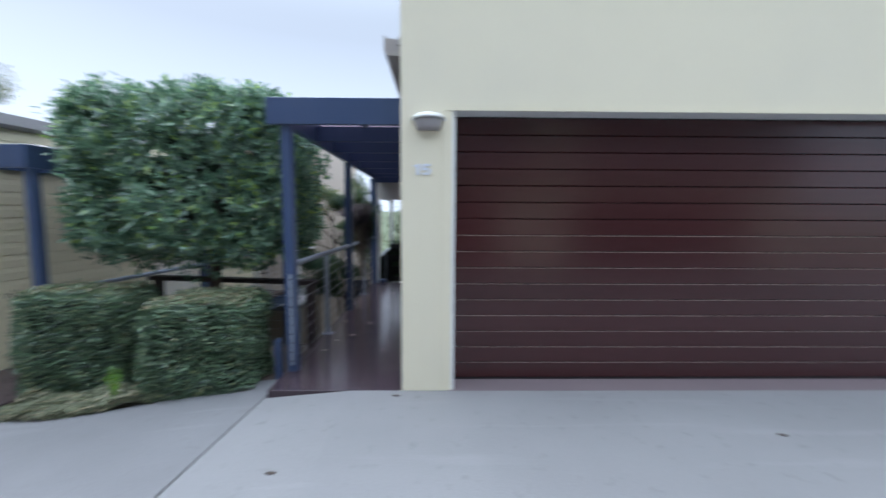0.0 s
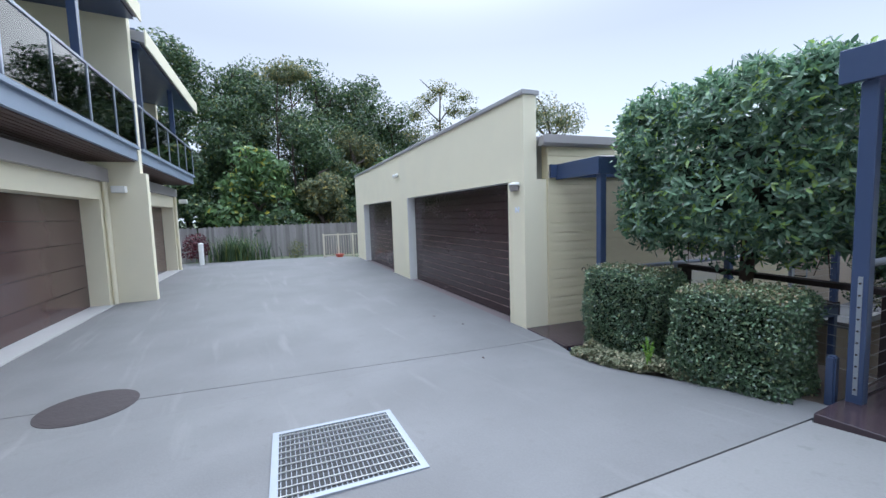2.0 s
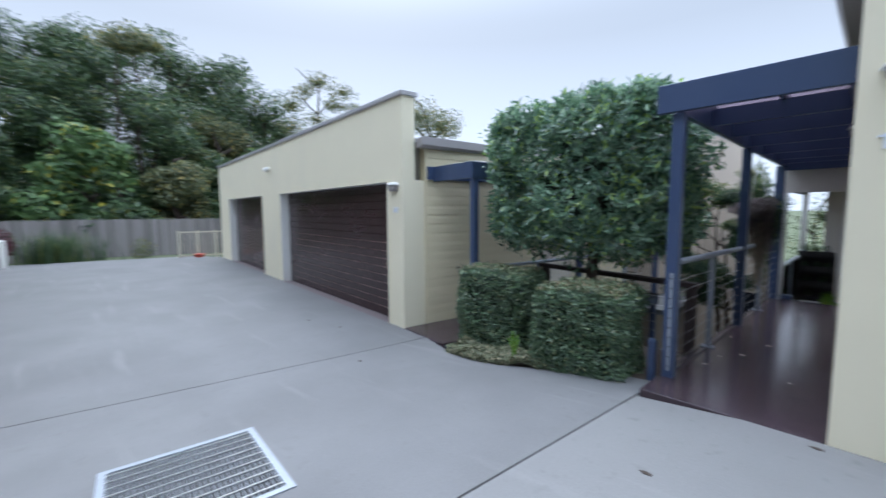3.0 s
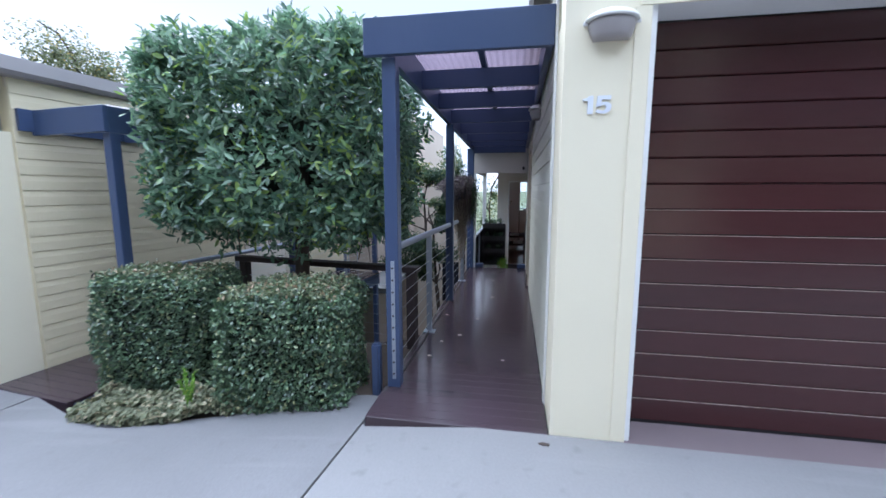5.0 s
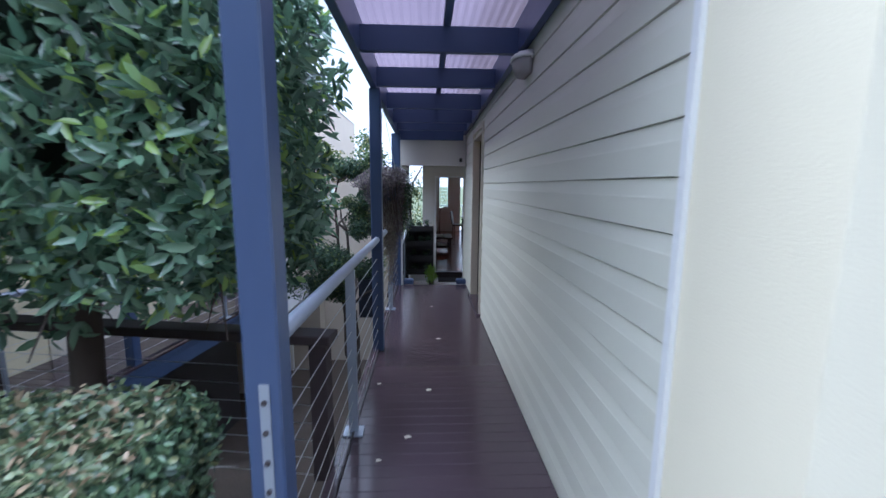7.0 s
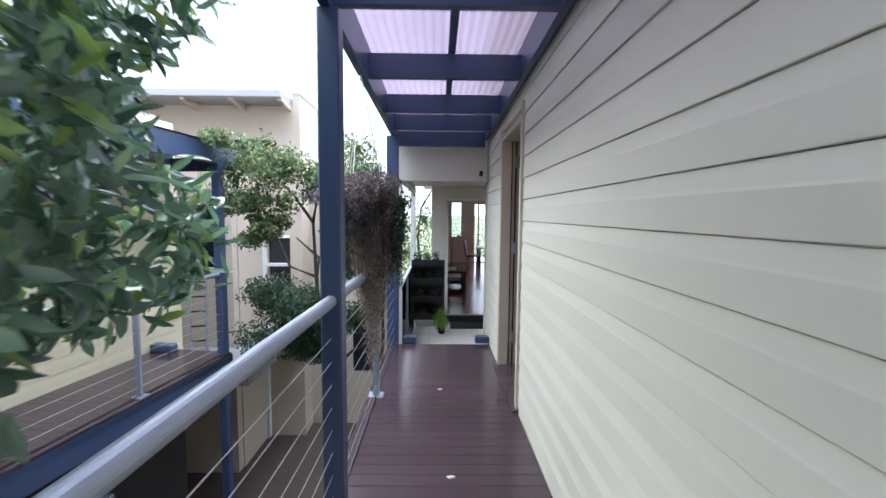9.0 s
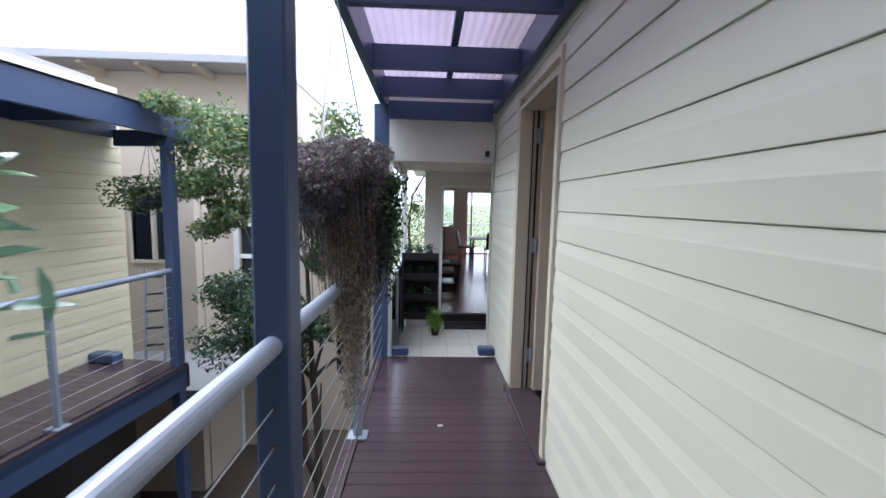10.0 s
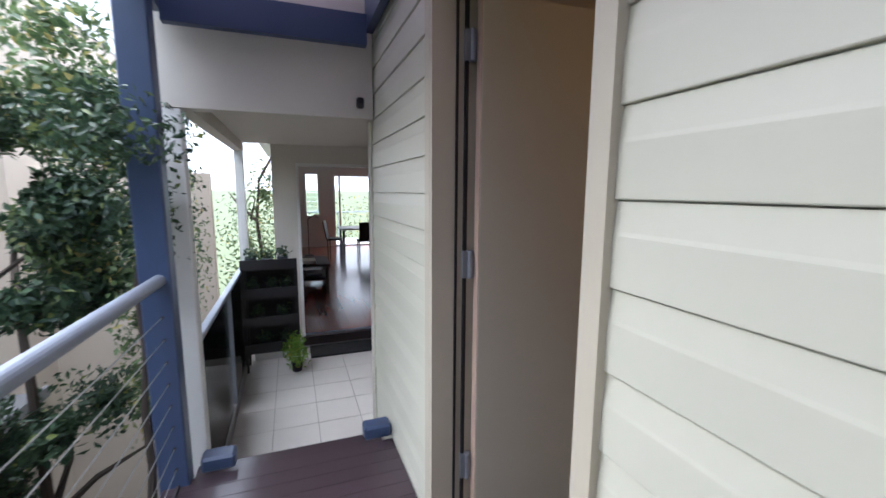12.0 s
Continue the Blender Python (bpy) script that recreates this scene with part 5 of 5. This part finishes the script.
def hedge(lo, hi, turn, k, label):
    """A clipped hedge: small leaves round a box painted dark as inner shade."""
    t = thing("hedge", ((lo[0] + hi[0]) / 2, (lo[1] + hi[1]) / 2, lo[2]), label, "hedge", "clipped hedges")
    c = np.array([(lo[0] + hi[0]) / 2, (lo[1] + hi[1]) / 2, 0])
    rot = np.array(Matrix.Rotation(radians(turn), 3, "Z"))
    p, w = box_shell(R, k, lo, hi, 0.10, 0.018)
    p = p + w * (lumps(p, 3, 0.22, 0.028) + R.normal(0, 0.014, k))[:, None]
    leaves("leaf_mass", LEAF_HEDGE, t, (p - c) @ rot.T + c, w @ rot.T, 0.033, 0.018, R, jitter=0.8, bristle=0.7)
    kt = int(k * 0.09)      # fresh and sun-dried tips over the clipped top
    q = np.stack([R.uniform(lo[0] + 0.05, hi[0] - 0.05, kt), R.uniform(lo[1] + 0.05, hi[1] - 0.05, kt), np.full(kt, hi[2])], 1)
    q[:, 2] += lumps(q, 3, 0.22, 0.028) + R.normal(0.012, 0.016, kt)
    leaves("top_growth", LEAF_TIPS, t, (q - c) @ rot.T + c, np.tile([0.0, 0.0, 1.0], (kt, 1)), 0.034, 0.018, R, jitter=0.7, bristle=0.5)
    # solid dark box; its colour stands in for shade between the leaves
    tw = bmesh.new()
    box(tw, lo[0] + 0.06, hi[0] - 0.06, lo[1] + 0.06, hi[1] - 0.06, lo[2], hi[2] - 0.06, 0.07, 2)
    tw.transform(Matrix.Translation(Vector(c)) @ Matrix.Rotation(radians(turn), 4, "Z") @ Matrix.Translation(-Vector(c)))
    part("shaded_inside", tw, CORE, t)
    return t


hedge((-2.61, 3.64, -0.16), (-1.72, 4.30, 0.645), 7, 24000, "dense clipped box hedge, small glossy leaves, beside the deck")
hedge((-3.86, 3.86, -0.24), (-2.95, 4.56, 0.68), 4, 20000, "dense clipped box hedge, small glossy leaves, by the next walkway")

cover = thing("ground_cover", (-2.9, 3.75, -0.2), "pale low ground cover with dry leaves", "ground cover", kind="stuff")
k = 5200
gx = R.uniform(-3.72, -2.15, k)
edge = np.interp(gx, [-3.80, -3.62, -3.25, -2.85, -2.45, -2.15], [3.60, 3.52, 3.46, 3.50, 3.62, 3.72])
gy = edge - 0.02 + R.uniform(0, 0.45, k) ** 1.2
gzz = np.array([ground_z(x) for x in gx]) + R.uniform(0.0, 0.07, k) + 0.05 * np.clip(np.sin(gx * 9) * np.sin(gy * 11), 0, 1)
leaves("cover_leaves", LEAF_COVER, cover, np.stack([gx, gy, gzz], 1), np.tile([0, -0.3, 1.0], (k, 1)), 0.055, 0.024, R, jitter=0.6)

fern = thing("fern_plant", (-2.72, 3.60, -0.15), "small bright green fern in the ground cover", "plant")
for i in range(5):
    a = i * 1.3
    k = 60
    t_ = np.linspace(0, 1, k)
    mid = np.stack([-2.74 + math.cos(a) * 0.05 * t_ ** 2, 3.58 + math.sin(a) * 0.05 * t_ ** 2, -0.15 + 0.30 * t_ * (0.8 + 0.1 * (i % 3))], 1)
    leaves("frond", LEAF_FERN, fern, mid, np.tile([0.1, -1.0, 0.3], (k, 1)), 0.045, 0.012, R, jitter=0.35, simple=True)

# clipped standard tree between the walkways
tree = thing("clipped_tree", (-2.4, 4.75, -0.2), "clipped evergreen tree with a block-shaped crown of long glossy leaves", "tree")
TLO, THI = (-3.84, 4.24, 0.85), (-1.64, 6.05, 2.70)
k = 5900
p, w = box_shell(R, k, TLO, THI, 0.48, 0.10)
p = p + w * (lumps(p, 8, 0.40, 0.10) + R.normal(0, 0.035, k))[:, None]
thin = ((p[:, 2] < 1.10) & (R.uniform(0, 1, k) < 0.30)) | ((p[:, 1] > 5.3) & (R.uniform(0, 1, k) < 0.45))
p, w = p[~thin], w[~thin]
tip = w + np.array([0, 0, 0.55]) + R.normal(0, 0.55, p.shape)      # each twig end carries a whorl of leaves
tip /= np.linalg.norm(tip, axis=1)[:, None]
LEN = 0.096
spots, ways, lines = [], [], []
for j in range(6):
    ang = j * 1.047 + R.uniform(-0.9, 0.9, len(p))
    u = np.cross(tip, np.array([0.31, 0.52, 0.79]))
    u /= np.linalg.norm(u, axis=1)[:, None]
    v = np.cross(tip, u)
    out_ = u * np.cos(ang)[:, None] + v * np.sin(ang)[:, None]
    rise = R.uniform(-0.2, 1.1, (len(p), 1))
    lines.append(out_ + tip * rise)
    ways.append(tip - out_ * rise)
    spots.append(p + (out_ + tip * rise) * LEN * 0.45 + R.normal(0, 0.022, p.shape))
leaves("leaf_mass", LEAF_TREE, tree, np.concatenate(spots), np.concatenate(ways), LEN, 0.031, R, jitter=0.38, lines=np.concatenate(lines))
# dark box in the crown, painted as its inner shade, also blocks light
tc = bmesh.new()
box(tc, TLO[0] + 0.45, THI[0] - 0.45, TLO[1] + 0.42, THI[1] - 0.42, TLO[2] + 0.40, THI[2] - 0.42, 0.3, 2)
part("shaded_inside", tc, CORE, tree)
part("trunk", sweep(bmesh.new(), [Vector((-2.54, 4.74, -0.3)), Vector((-2.535, 4.745, 0.2)), Vector((-2.515, 4.75, 0.7)), Vector((-2.53, 4.80, 1.2)), Vector((-2.50, 4.90, 1.9))], [0.082, 0.070, 0.064, 0.058, 0.035], 12), BARK, tree, smooth=True)
for i in range(16):
    x, y = R.uniform(TLO[0] + 0.2, THI[0] - 0.1), R.uniform(TLO[1] + 0.1, THI[1] - 0.1)
    part("twig", tube(bmesh.new(), (x, y, 1.2), (x + R.normal(0, 0.12), y + R.normal(0, 0.12), R.uniform(0.66, 0.85)), 0.007, 5, 0.003), BARK, tree)


def leafy(name, label, category, balls, mat, size, count, trunk=None, group="", deep=0.25, kind="", droop=0.2):
    """A tree or shrub: crown of leaf clumps over a branching trunk. balls: (centre, radii)."""
    c = np.array([b[0] for b in balls])
    low = trunk[0] if trunk else (c[:, 0].mean(), c[:, 1].mean(), min(b[0][2] - b[1][2] for b in balls))
    t = thing(name, low, label, category, group, kind)
    ps, ws = [], []
    for n, (cc, rr) in enumerate(balls):
        p, w = ball_shell(R, count, cc, rr, n + int(abs(cc[0]) * 10), 0.28, deep)
        ps.append(p), ws.append(w)
    leaves("crown", mat, t, np.concatenate(ps), np.concatenate(ws) + np.array([0, 0, 0.3]), size, size * 0.45, R, simple=size < 0.06 or size > 0.15, jitter=0.8, droop=droop)
    if trunk:
        part("trunk", limb_tree(bmesh.new(), R, trunk[0], trunk[1], trunk[2], 6 if trunk[2] > 0.03 else 0, (Vector(trunk[1]) - Vector(trunk[0])).length * 0.13), BARK, t)
    return t


# between the walkways, rooted on the lower ground
def clumps(seed, n, lo, hi, small, large):
    """Leaf clumps of uneven size, strewn through a box."""
    g = np.random.default_rng(seed)
    made = []
    for _ in range(n):
        r = g.uniform(small, large)
        made.append((tuple(g.uniform(lo, hi)), (r, r, r * g.uniform(0.55, 0.9))))
    return made


leafy("garden_tree", "airy pale green tree growing up between the walkways", "tree",
      clumps(31, 16, (-3.35, 8.9, 1.40), (-2.35, 9.7, 2.10), 0.16, 0.30) + clumps(32, 5, (-3.2, 9.1, 1.0), (-2.75, 9.4, 1.25), 0.12, 0.20) + clumps(33, 10, (-2.3, 9.2, 1.40), (-1.75, 10.3, 2.05), 0.16, 0.30) + clumps(34, 5, (-2.5, 9.5, 0.7), (-1.9, 10.2, 1.3), 0.16, 0.28),
      LEAF_AIRY, 0.056, 560, ((-2.15, 9.75, -2.8), (-2.45, 9.5, 1.15), 0.055), deep=0.55, droop=0.5)
leafy("garden_tree", "dark shrubby tree beside the deck with several stems", "tree",
      clumps(41, 13, (-3.15, 9.0, -0.40), (-2.30, 9.6, 0.40), 0.18, 0.34) + clumps(42, 6, (-2.25, 9.2, -0.1), (-1.85, 9.8, 0.9), 0.14, 0.26) + clumps(43, 6, (-2.15, 9.2, 0.9), (-1.78, 9.7, 1.75), 0.14, 0.26),
      LEAF_SHRUB, 0.056, 900, ((-2.0, 9.25, -2.8), (-2.25, 9.6, 0.6), 0.062), deep=0.5, droop=0.4)
leafy("post_climber", "dark green climber wound round the end post of the deck", "climber",
      [((-1.50, 8.75, 1.48), (0.27, 0.28, 0.15)), ((-1.50, 9.05, 1.15), (0.10, 0.2, 0.42)), ((-1.44, 9.35, 1.25), (0.12, 0.22, 0.55))], LEAF_SHRUB, 0.042, 850, ((-1.56, 8.98, -0.3), (-1.50, 8.96, 1.35), 0.02), deep=0.5)
hp = leafy("hanging_plant", "leafy plant in a basket hung from the next pergola", "hanging plant",
      [((-3.78, 9.45, 1.32), (0.34, 0.28, 0.20)), ((-3.45, 9.55, 1.42), (0.25, 0.25, 0.2))], LEAF_AIRY, 0.045, 1300, deep=0.4)
nb = bmesh.new()
bmesh.ops.create_uvsphere(nb, u_segments=16, v_segments=10, radius=0.14, matrix=Matrix.Translation((-3.70, 9.45, 1.30)))
bmesh.ops.delete(nb, geom=[v for v in nb.verts if v.co.z > 1.34], context="VERTS")
part("basket", nb, POT, hp)
for dx, dy in ((0.12, 0.0), (-0.07, 0.10), (-0.07, -0.10)):
    part("hanging_wire", tube(bmesh.new(), (-3.70 + dx, 9.45 + dy, 1.33), (-3.70, 9.45, 1.84), 0.003, 6), BLACK, hp)
leafy("porch_shrub", "pale variegated climber beside the porch", "shrub",
      [((-1.66, 9.9, 0.9), (0.14, 0.4, 0.8)), ((-1.75, 10.9, 0.8), (0.2, 0.6, 0.9)), ((-1.62, 9.3, 0.6), (0.12, 0.25, 0.7))], LEAF_AIRY, 0.045, 900, deep=0.5)
leafy("garden_tree", "slender tree seen past the porch posts", "tree",
      [((-1.3, 14.6, 1.2), (0.5, 0.5, 0.7)), ((-1.7, 15.2, 0.3), (0.7, 0.6, 0.9)), ((-1.4, 14.3, 0.0), (0.5, 0.5, 0.6))],
      LEAF_AIRY, 0.07, 700, ((-1.5, 14.8, -2.8), (-1.4, 14.7, 1.4), 0.06), deep=0.5)

# hanging basket under the outer beam
HB = Vector((-1.42, 7.13, 1.31))
hb = thing("hanging_basket", HB, "hanging basket spilling dry purple-brown trailing stems", "hanging basket")
bw = bmesh.new()
bmesh.ops.create_uvsphere(bw, u_segments=20, v_segments=12, radius=0.17, matrix=Matrix.Translation(HB))
bmesh.ops.delete(bw, geom=[v for v in bw.verts if v.co.z > HB.z + 0.06], context="VERTS")
bmesh.ops.solidify(bw, geom=bw.faces[:], thickness=0.012)
part("basket", bw, POT, hb)
for a in (0.3, 2.4, 4.5):
    part("hanging_wire", tube(bmesh.new(), (HB.x + math.cos(a) * 0.15, HB.y + math.sin(a) * 0.15, HB.z + 0.05), (HB.x, HB.y, 2.135), 0.003, 6), WIRE, hb)
p, w = ball_shell(R, 9500, (HB.x, HB.y, HB.z + 0.10), (0.26, 0.25, 0.155), 4, 0.26, 0.26)
leaves("top_growth", LEAF_DRY, hb, p, w, 0.026, 0.009, R, jitter=0.9, simple=True)


def trail(name, mat, k, dx, dy, r0, r1, top, fall, length, width, seed):
    """Stems that hang in uneven strands from the rim."""
    g = np.random.default_rng(seed)
    strand = g.integers(0, 26, k)
    ang, far, long = g.uniform(0, 6.283, 26)[strand], np.sqrt(g.uniform(0.15, 1, 26))[strand], g.uniform(0.45, 1.0, 26)[strand]
    d = g.uniform(0, 1, k)
    rad = (r0 + (r1 - r0) * d) * far
    q = np.stack([HB.x + dx + np.cos(ang) * rad, HB.y + dy + np.sin(ang) * rad, HB.z + top - d * long * fall], 1) + g.normal(0, 0.016, (k, 3))
    leaves(name, mat, hb, q, np.stack([np.cos(ang), np.sin(ang), 0 * ang], 1), length, width, R, jitter=0.8, droop=1.0, simple=True)


trail("trailing_growth", LEAF_DRY, 7000, 0.0, 0.0, 0.25, 0.19, 0.12, 0.30, 0.026, 0.008, 1)
trail("trailing_growth", LEAF_DRY, 3000, 0.13, 0.04, 0.12, 0.07, 0.06, 0.60, 0.026, 0.008, 2)
trail("straw_growth", LEAF_STRAW, 4800, 0.06, -0.04, 0.12, 0.06, -0.08, 0.66, 0.026, 0.008, 3)
trail("straw_growth", LEAF_STRAW, 1500, 0.07, -0.03, 0.06, 0.03, -0.45, 0.55, 0.026, 0.007, 4)
trail("green_growth", LEAF_SHRUB, 2300, 0.15, 0.02, 0.13, 0.09, 0.08, 0.60, 0.028, 0.014, 5)
st = bmesh.new()
for i in range(150):
    aa, rr, d = R.uniform(0, 6.283), R.uniform(0.08, 0.22), R.uniform(0.2, 0.6)
    x, y = HB.x + math.cos(aa) * rr * 0.85, HB.y + math.sin(aa) * rr
    tube(st, (x, y, HB.z + 0.08), (x + R.normal(0.05, 0.03), y + R.normal(-0.02, 0.03), HB.z + 0.08 - d), 0.003, 4, 0.0015)
tagged(part("bare_stem_mass", st, BARK, hb), kind="stuff")

# pots and greenery on the plant shelf
for i, (x, z, h) in enumerate(((-1.30, 0.442, 0.12), (-1.14, 0.442, 0.10), (-0.98, 0.442, 0.12), (-1.30, 0.132, 0.1), (-1.10, 0.132, 0.1), (-0.95, 0.132, 0.1), (-1.25, -0.178, 0.1), (-1.0, -0.178, 0.1), (-1.2, -0.478, 0.1), (-0.98, -0.478, 0.1))):
    pt = thing("potted_plant", (x, 11.64, z), "small potted plant on the black shelf", "plant", "shelf plants")
    part("pot", tube(bmesh.new(), (x, 11.64, z), (x, 11.64, z + h * 0.8), 0.045, 14, 0.06), BLACK if i > 2 else POT, pt)
    p, w = ball_shell(R, 110, (x, 11.62, z + h * 0.8 + 0.05), (0.075, 0.075, 0.07), i, 0.3, 0.5)
    leaves("foliage", LEAF_SHRUB, pt, p, w, 0.05, 0.02, R, jitter=0.8, simple=True)
tf2 = thing("potted_fern", (-0.86, 11.45, PORCH), "bright trailing fern at the foot of the black shelf", "plant")
part("pot", tube(bmesh.new(), (-0.88, 11.44, PORCH), (-0.88, 11.44, PORCH + 0.10), 0.05, 14, 0.06), BLACK, tf2)
p, w = ball_shell(R, 900, (-0.88, 11.44, -0.48), (0.12, 0.12, 0.22), 3, 0.3, 0.4)
leaves("foliage", LEAF_FERN, tf2, p, w, 0.06, 0.016, R, jitter=0.8, droop=0.8, simple=True)

# beyond the rear balcony
leafy("rear_hedge", "green shrubs beyond the rear balcony", "shrubs", [((0.5 + i * 2.2, 29, -0.95 + 0.2 * (i % 2)), (1.6, 1.2, 1.5)) for i in range(-1, 3)], LEAF_WOOD_C, 0.16, 900, kind="stuff")

# woods behind the fence
W = np.random.default_rng(21)


def wood_tree(x, y, h, r, mat, size=0.25, count=900, label="tall dark tree in dense woods", n=20):
    """Many leaf clumps of uneven size round a tall stem, with gaps between them."""
    balls = []
    for i in range(n):
        f = (i + 0.5) / n
        a, out = W.uniform(0, 6.283), r * (0.25 + 0.75 * math.sin(math.pi * min(f * 0.8 + 0.18, 1))) * W.uniform(0.35, 1.0)
        s = r * W.uniform(0.34, 0.58)
        balls.append(((x + math.cos(a) * out, y + math.sin(a) * out, -0.6 + h * (0.14 + 0.82 * f)), (s, s, s * W.uniform(0.6, 0.95))))
    return leafy("wood_tree", label, "tree", balls, mat, size, count, ((x, y, -1.0), (x + W.normal(0, 0.4), y, h * 0.8), 0.22), "woods behind the fence", deep=0.30)


for x, y, h, r, m_ in ((-27, -6.5, 11.5, 2.8, LEAF_WOOD_A), (-31, -2.6, 13.2, 3.0, LEAF_WOOD_A), (-28, 0.4, 9.0, 2.5, LEAF_WOOD_A), (-31.5, 0.6, 12.0, 3.0, LEAF_WOOD_A), (-32, 2.6, 12.4, 3.6, LEAF_WOOD_A), (-32, 6.3, 13.0, 3.4, LEAF_WOOD_A), (-27, 4.4, 8.2, 2.6, LEAF_WOOD_A),
                       (-31, 9.0, 12.2, 3.0, LEAF_WOOD_A), (-28.5, 7.6, 7.4, 2.6, LEAF_WOOD_C), (-30, 11.4, 9.6, 2.6, LEAF_WOOD_A), (-27, 10.5, 5.6, 2.2, LEAF_WOOD_B), (-38, 14.0, 7.6, 3.0, LEAF_WOOD_C), (-25, -10, 12.5, 3.2, LEAF_WOOD_A), (-33, -9, 13.5, 3.4, LEAF_WOOD_A),
                       (-25.5, -2.6, 6.0, 2.0, LEAF_WOOD_A), (-25, 6.8, 4.6, 1.9, LEAF_WOOD_A)):
    wood_tree(x, y, h, r, m_)
for x, y, h in ((-27.4, 2.9, 9.6), (-27.2, 3.75, 9.9)):
    leafy("slender_tree", "slender tree with a pale bare stem and flat crown", "tree", [((x, y, h + 0.5), (1.3, 1.1, 0.45)), ((x + 0.3, y + 0.6, h + 0.1), (0.8, 0.8, 0.3))], LEAF_WOOD_C, 0.2, 700,
          ((x, y, -1.0), (x, y, h), 0.10), "woods behind the fence", deep=0.4)
wood_tree(-24.3, 1.6, 5.4, 2.1, LEAF_WOOD_B, 0.40, 260, "broad bright green tree before the dark woods")
wood_tree(-23.5, 4.6, 4.2, 1.6, LEAF_WOOD_C, 0.25, 420, "olive green bushy tree behind the fence")
wood_tree(-23.8, -4.0, 4.6, 1.6, LEAF_WOOD_A, 0.28, 420, "dark bushy tree behind the fence")
wood_tree(-23.6, 2.2, 3.6, 1.5, LEAF_WOOD_A, 0.28, 420, "dark bushy tree behind the fence")
leafy("sparse_tree", "tall sparse eucalypt against the sky", "tree", [((-27.8, 12.3, 8.5), (0.9, 0.9, 0.6)), ((-26.8, 13.8, 10.1), (1.0, 1.0, 0.6)), ((-26.2, 15.2, 9.5), (0.9, 1.0, 0.5)), ((-27.3, 13.0, 9.4), (0.8, 0.8, 0.6)), ((-27.2, 13.6, 7.6), (1.0, 1.2, 0.7)), ((-26.0, 15.9, 8.4), (0.8, 0.8, 0.5)), ((-26.5, 14.7, 8.6), (0.7, 0.8, 0.5)), ((-27.6, 12.2, 7.0), (0.9, 0.9, 0.6))], LEAF_WOOD_C, 0.15, 620, ((-26.9, 13.8, -1), (-26.8, 13.9, 9.8), 0.15), deep=0.5)
leafy("sparse_tree", "pale sparse tree behind the garage roof", "tree", [((-19.6, 16.4, 6.9), (1.5, 1.5, 1.1)), ((-18.2, 17.0, 6.3), (1.3, 1.3, 1.0))], LEAF_WOOD_C, 0.14, 2200, ((-19, 16.7, -1), (-19, 16.7, 6.8), 0.16), deep=0.5)

# beds before the fence
sk = thing("strappy_shrub", (-20.4, 0.2, -0.42), "grassy green clump of arching strap leaves before the fence", "shrub")
blades = bmesh.new()
for i in range(420):
    bx, by = -20.4 + W.normal(0, 0.25), 0.2 + W.normal(0, 0.55)
    ang, long, rise = W.uniform(0, 6.283), W.uniform(0.5, 1.0), W.uniform(0.9, 1.55)
    side = Vector((-math.sin(ang), math.cos(ang), 0)) * 0.022
    last = None
    for j in range(6):
        f = j / 5
        p_ = Vector((bx + math.cos(ang) * long * f * f * 0.7, by + math.sin(ang) * long * f * f * 0.7, -0.44 + rise * (f * 1.25 - 0.62 * f * f * long)))
        row = [blades.verts.new(p_ - side * (1 - f * 0.9)), blades.verts.new(p_ + side * (1 - f * 0.9))]
        if last:
            blades.faces.new((last[0], last[1], row[1], row[0]))
        last = row
part("leaf_mass", blades, LEAF_WOOD_A, sk)
leafy("red_shrub", "dark red leafed shrub before the fence", "shrub", [((-20.0, -1.25, 0.35), (0.5, 0.5, 0.55))], LEAF_RED, 0.12, 800)
leafy("wall_creeper", "green creeper by the gate post", "shrub", [((-19.6, 2.6, -0.05), (0.3, 0.35, 0.5))], LEAF_WOOD_C, 0.08, 500)
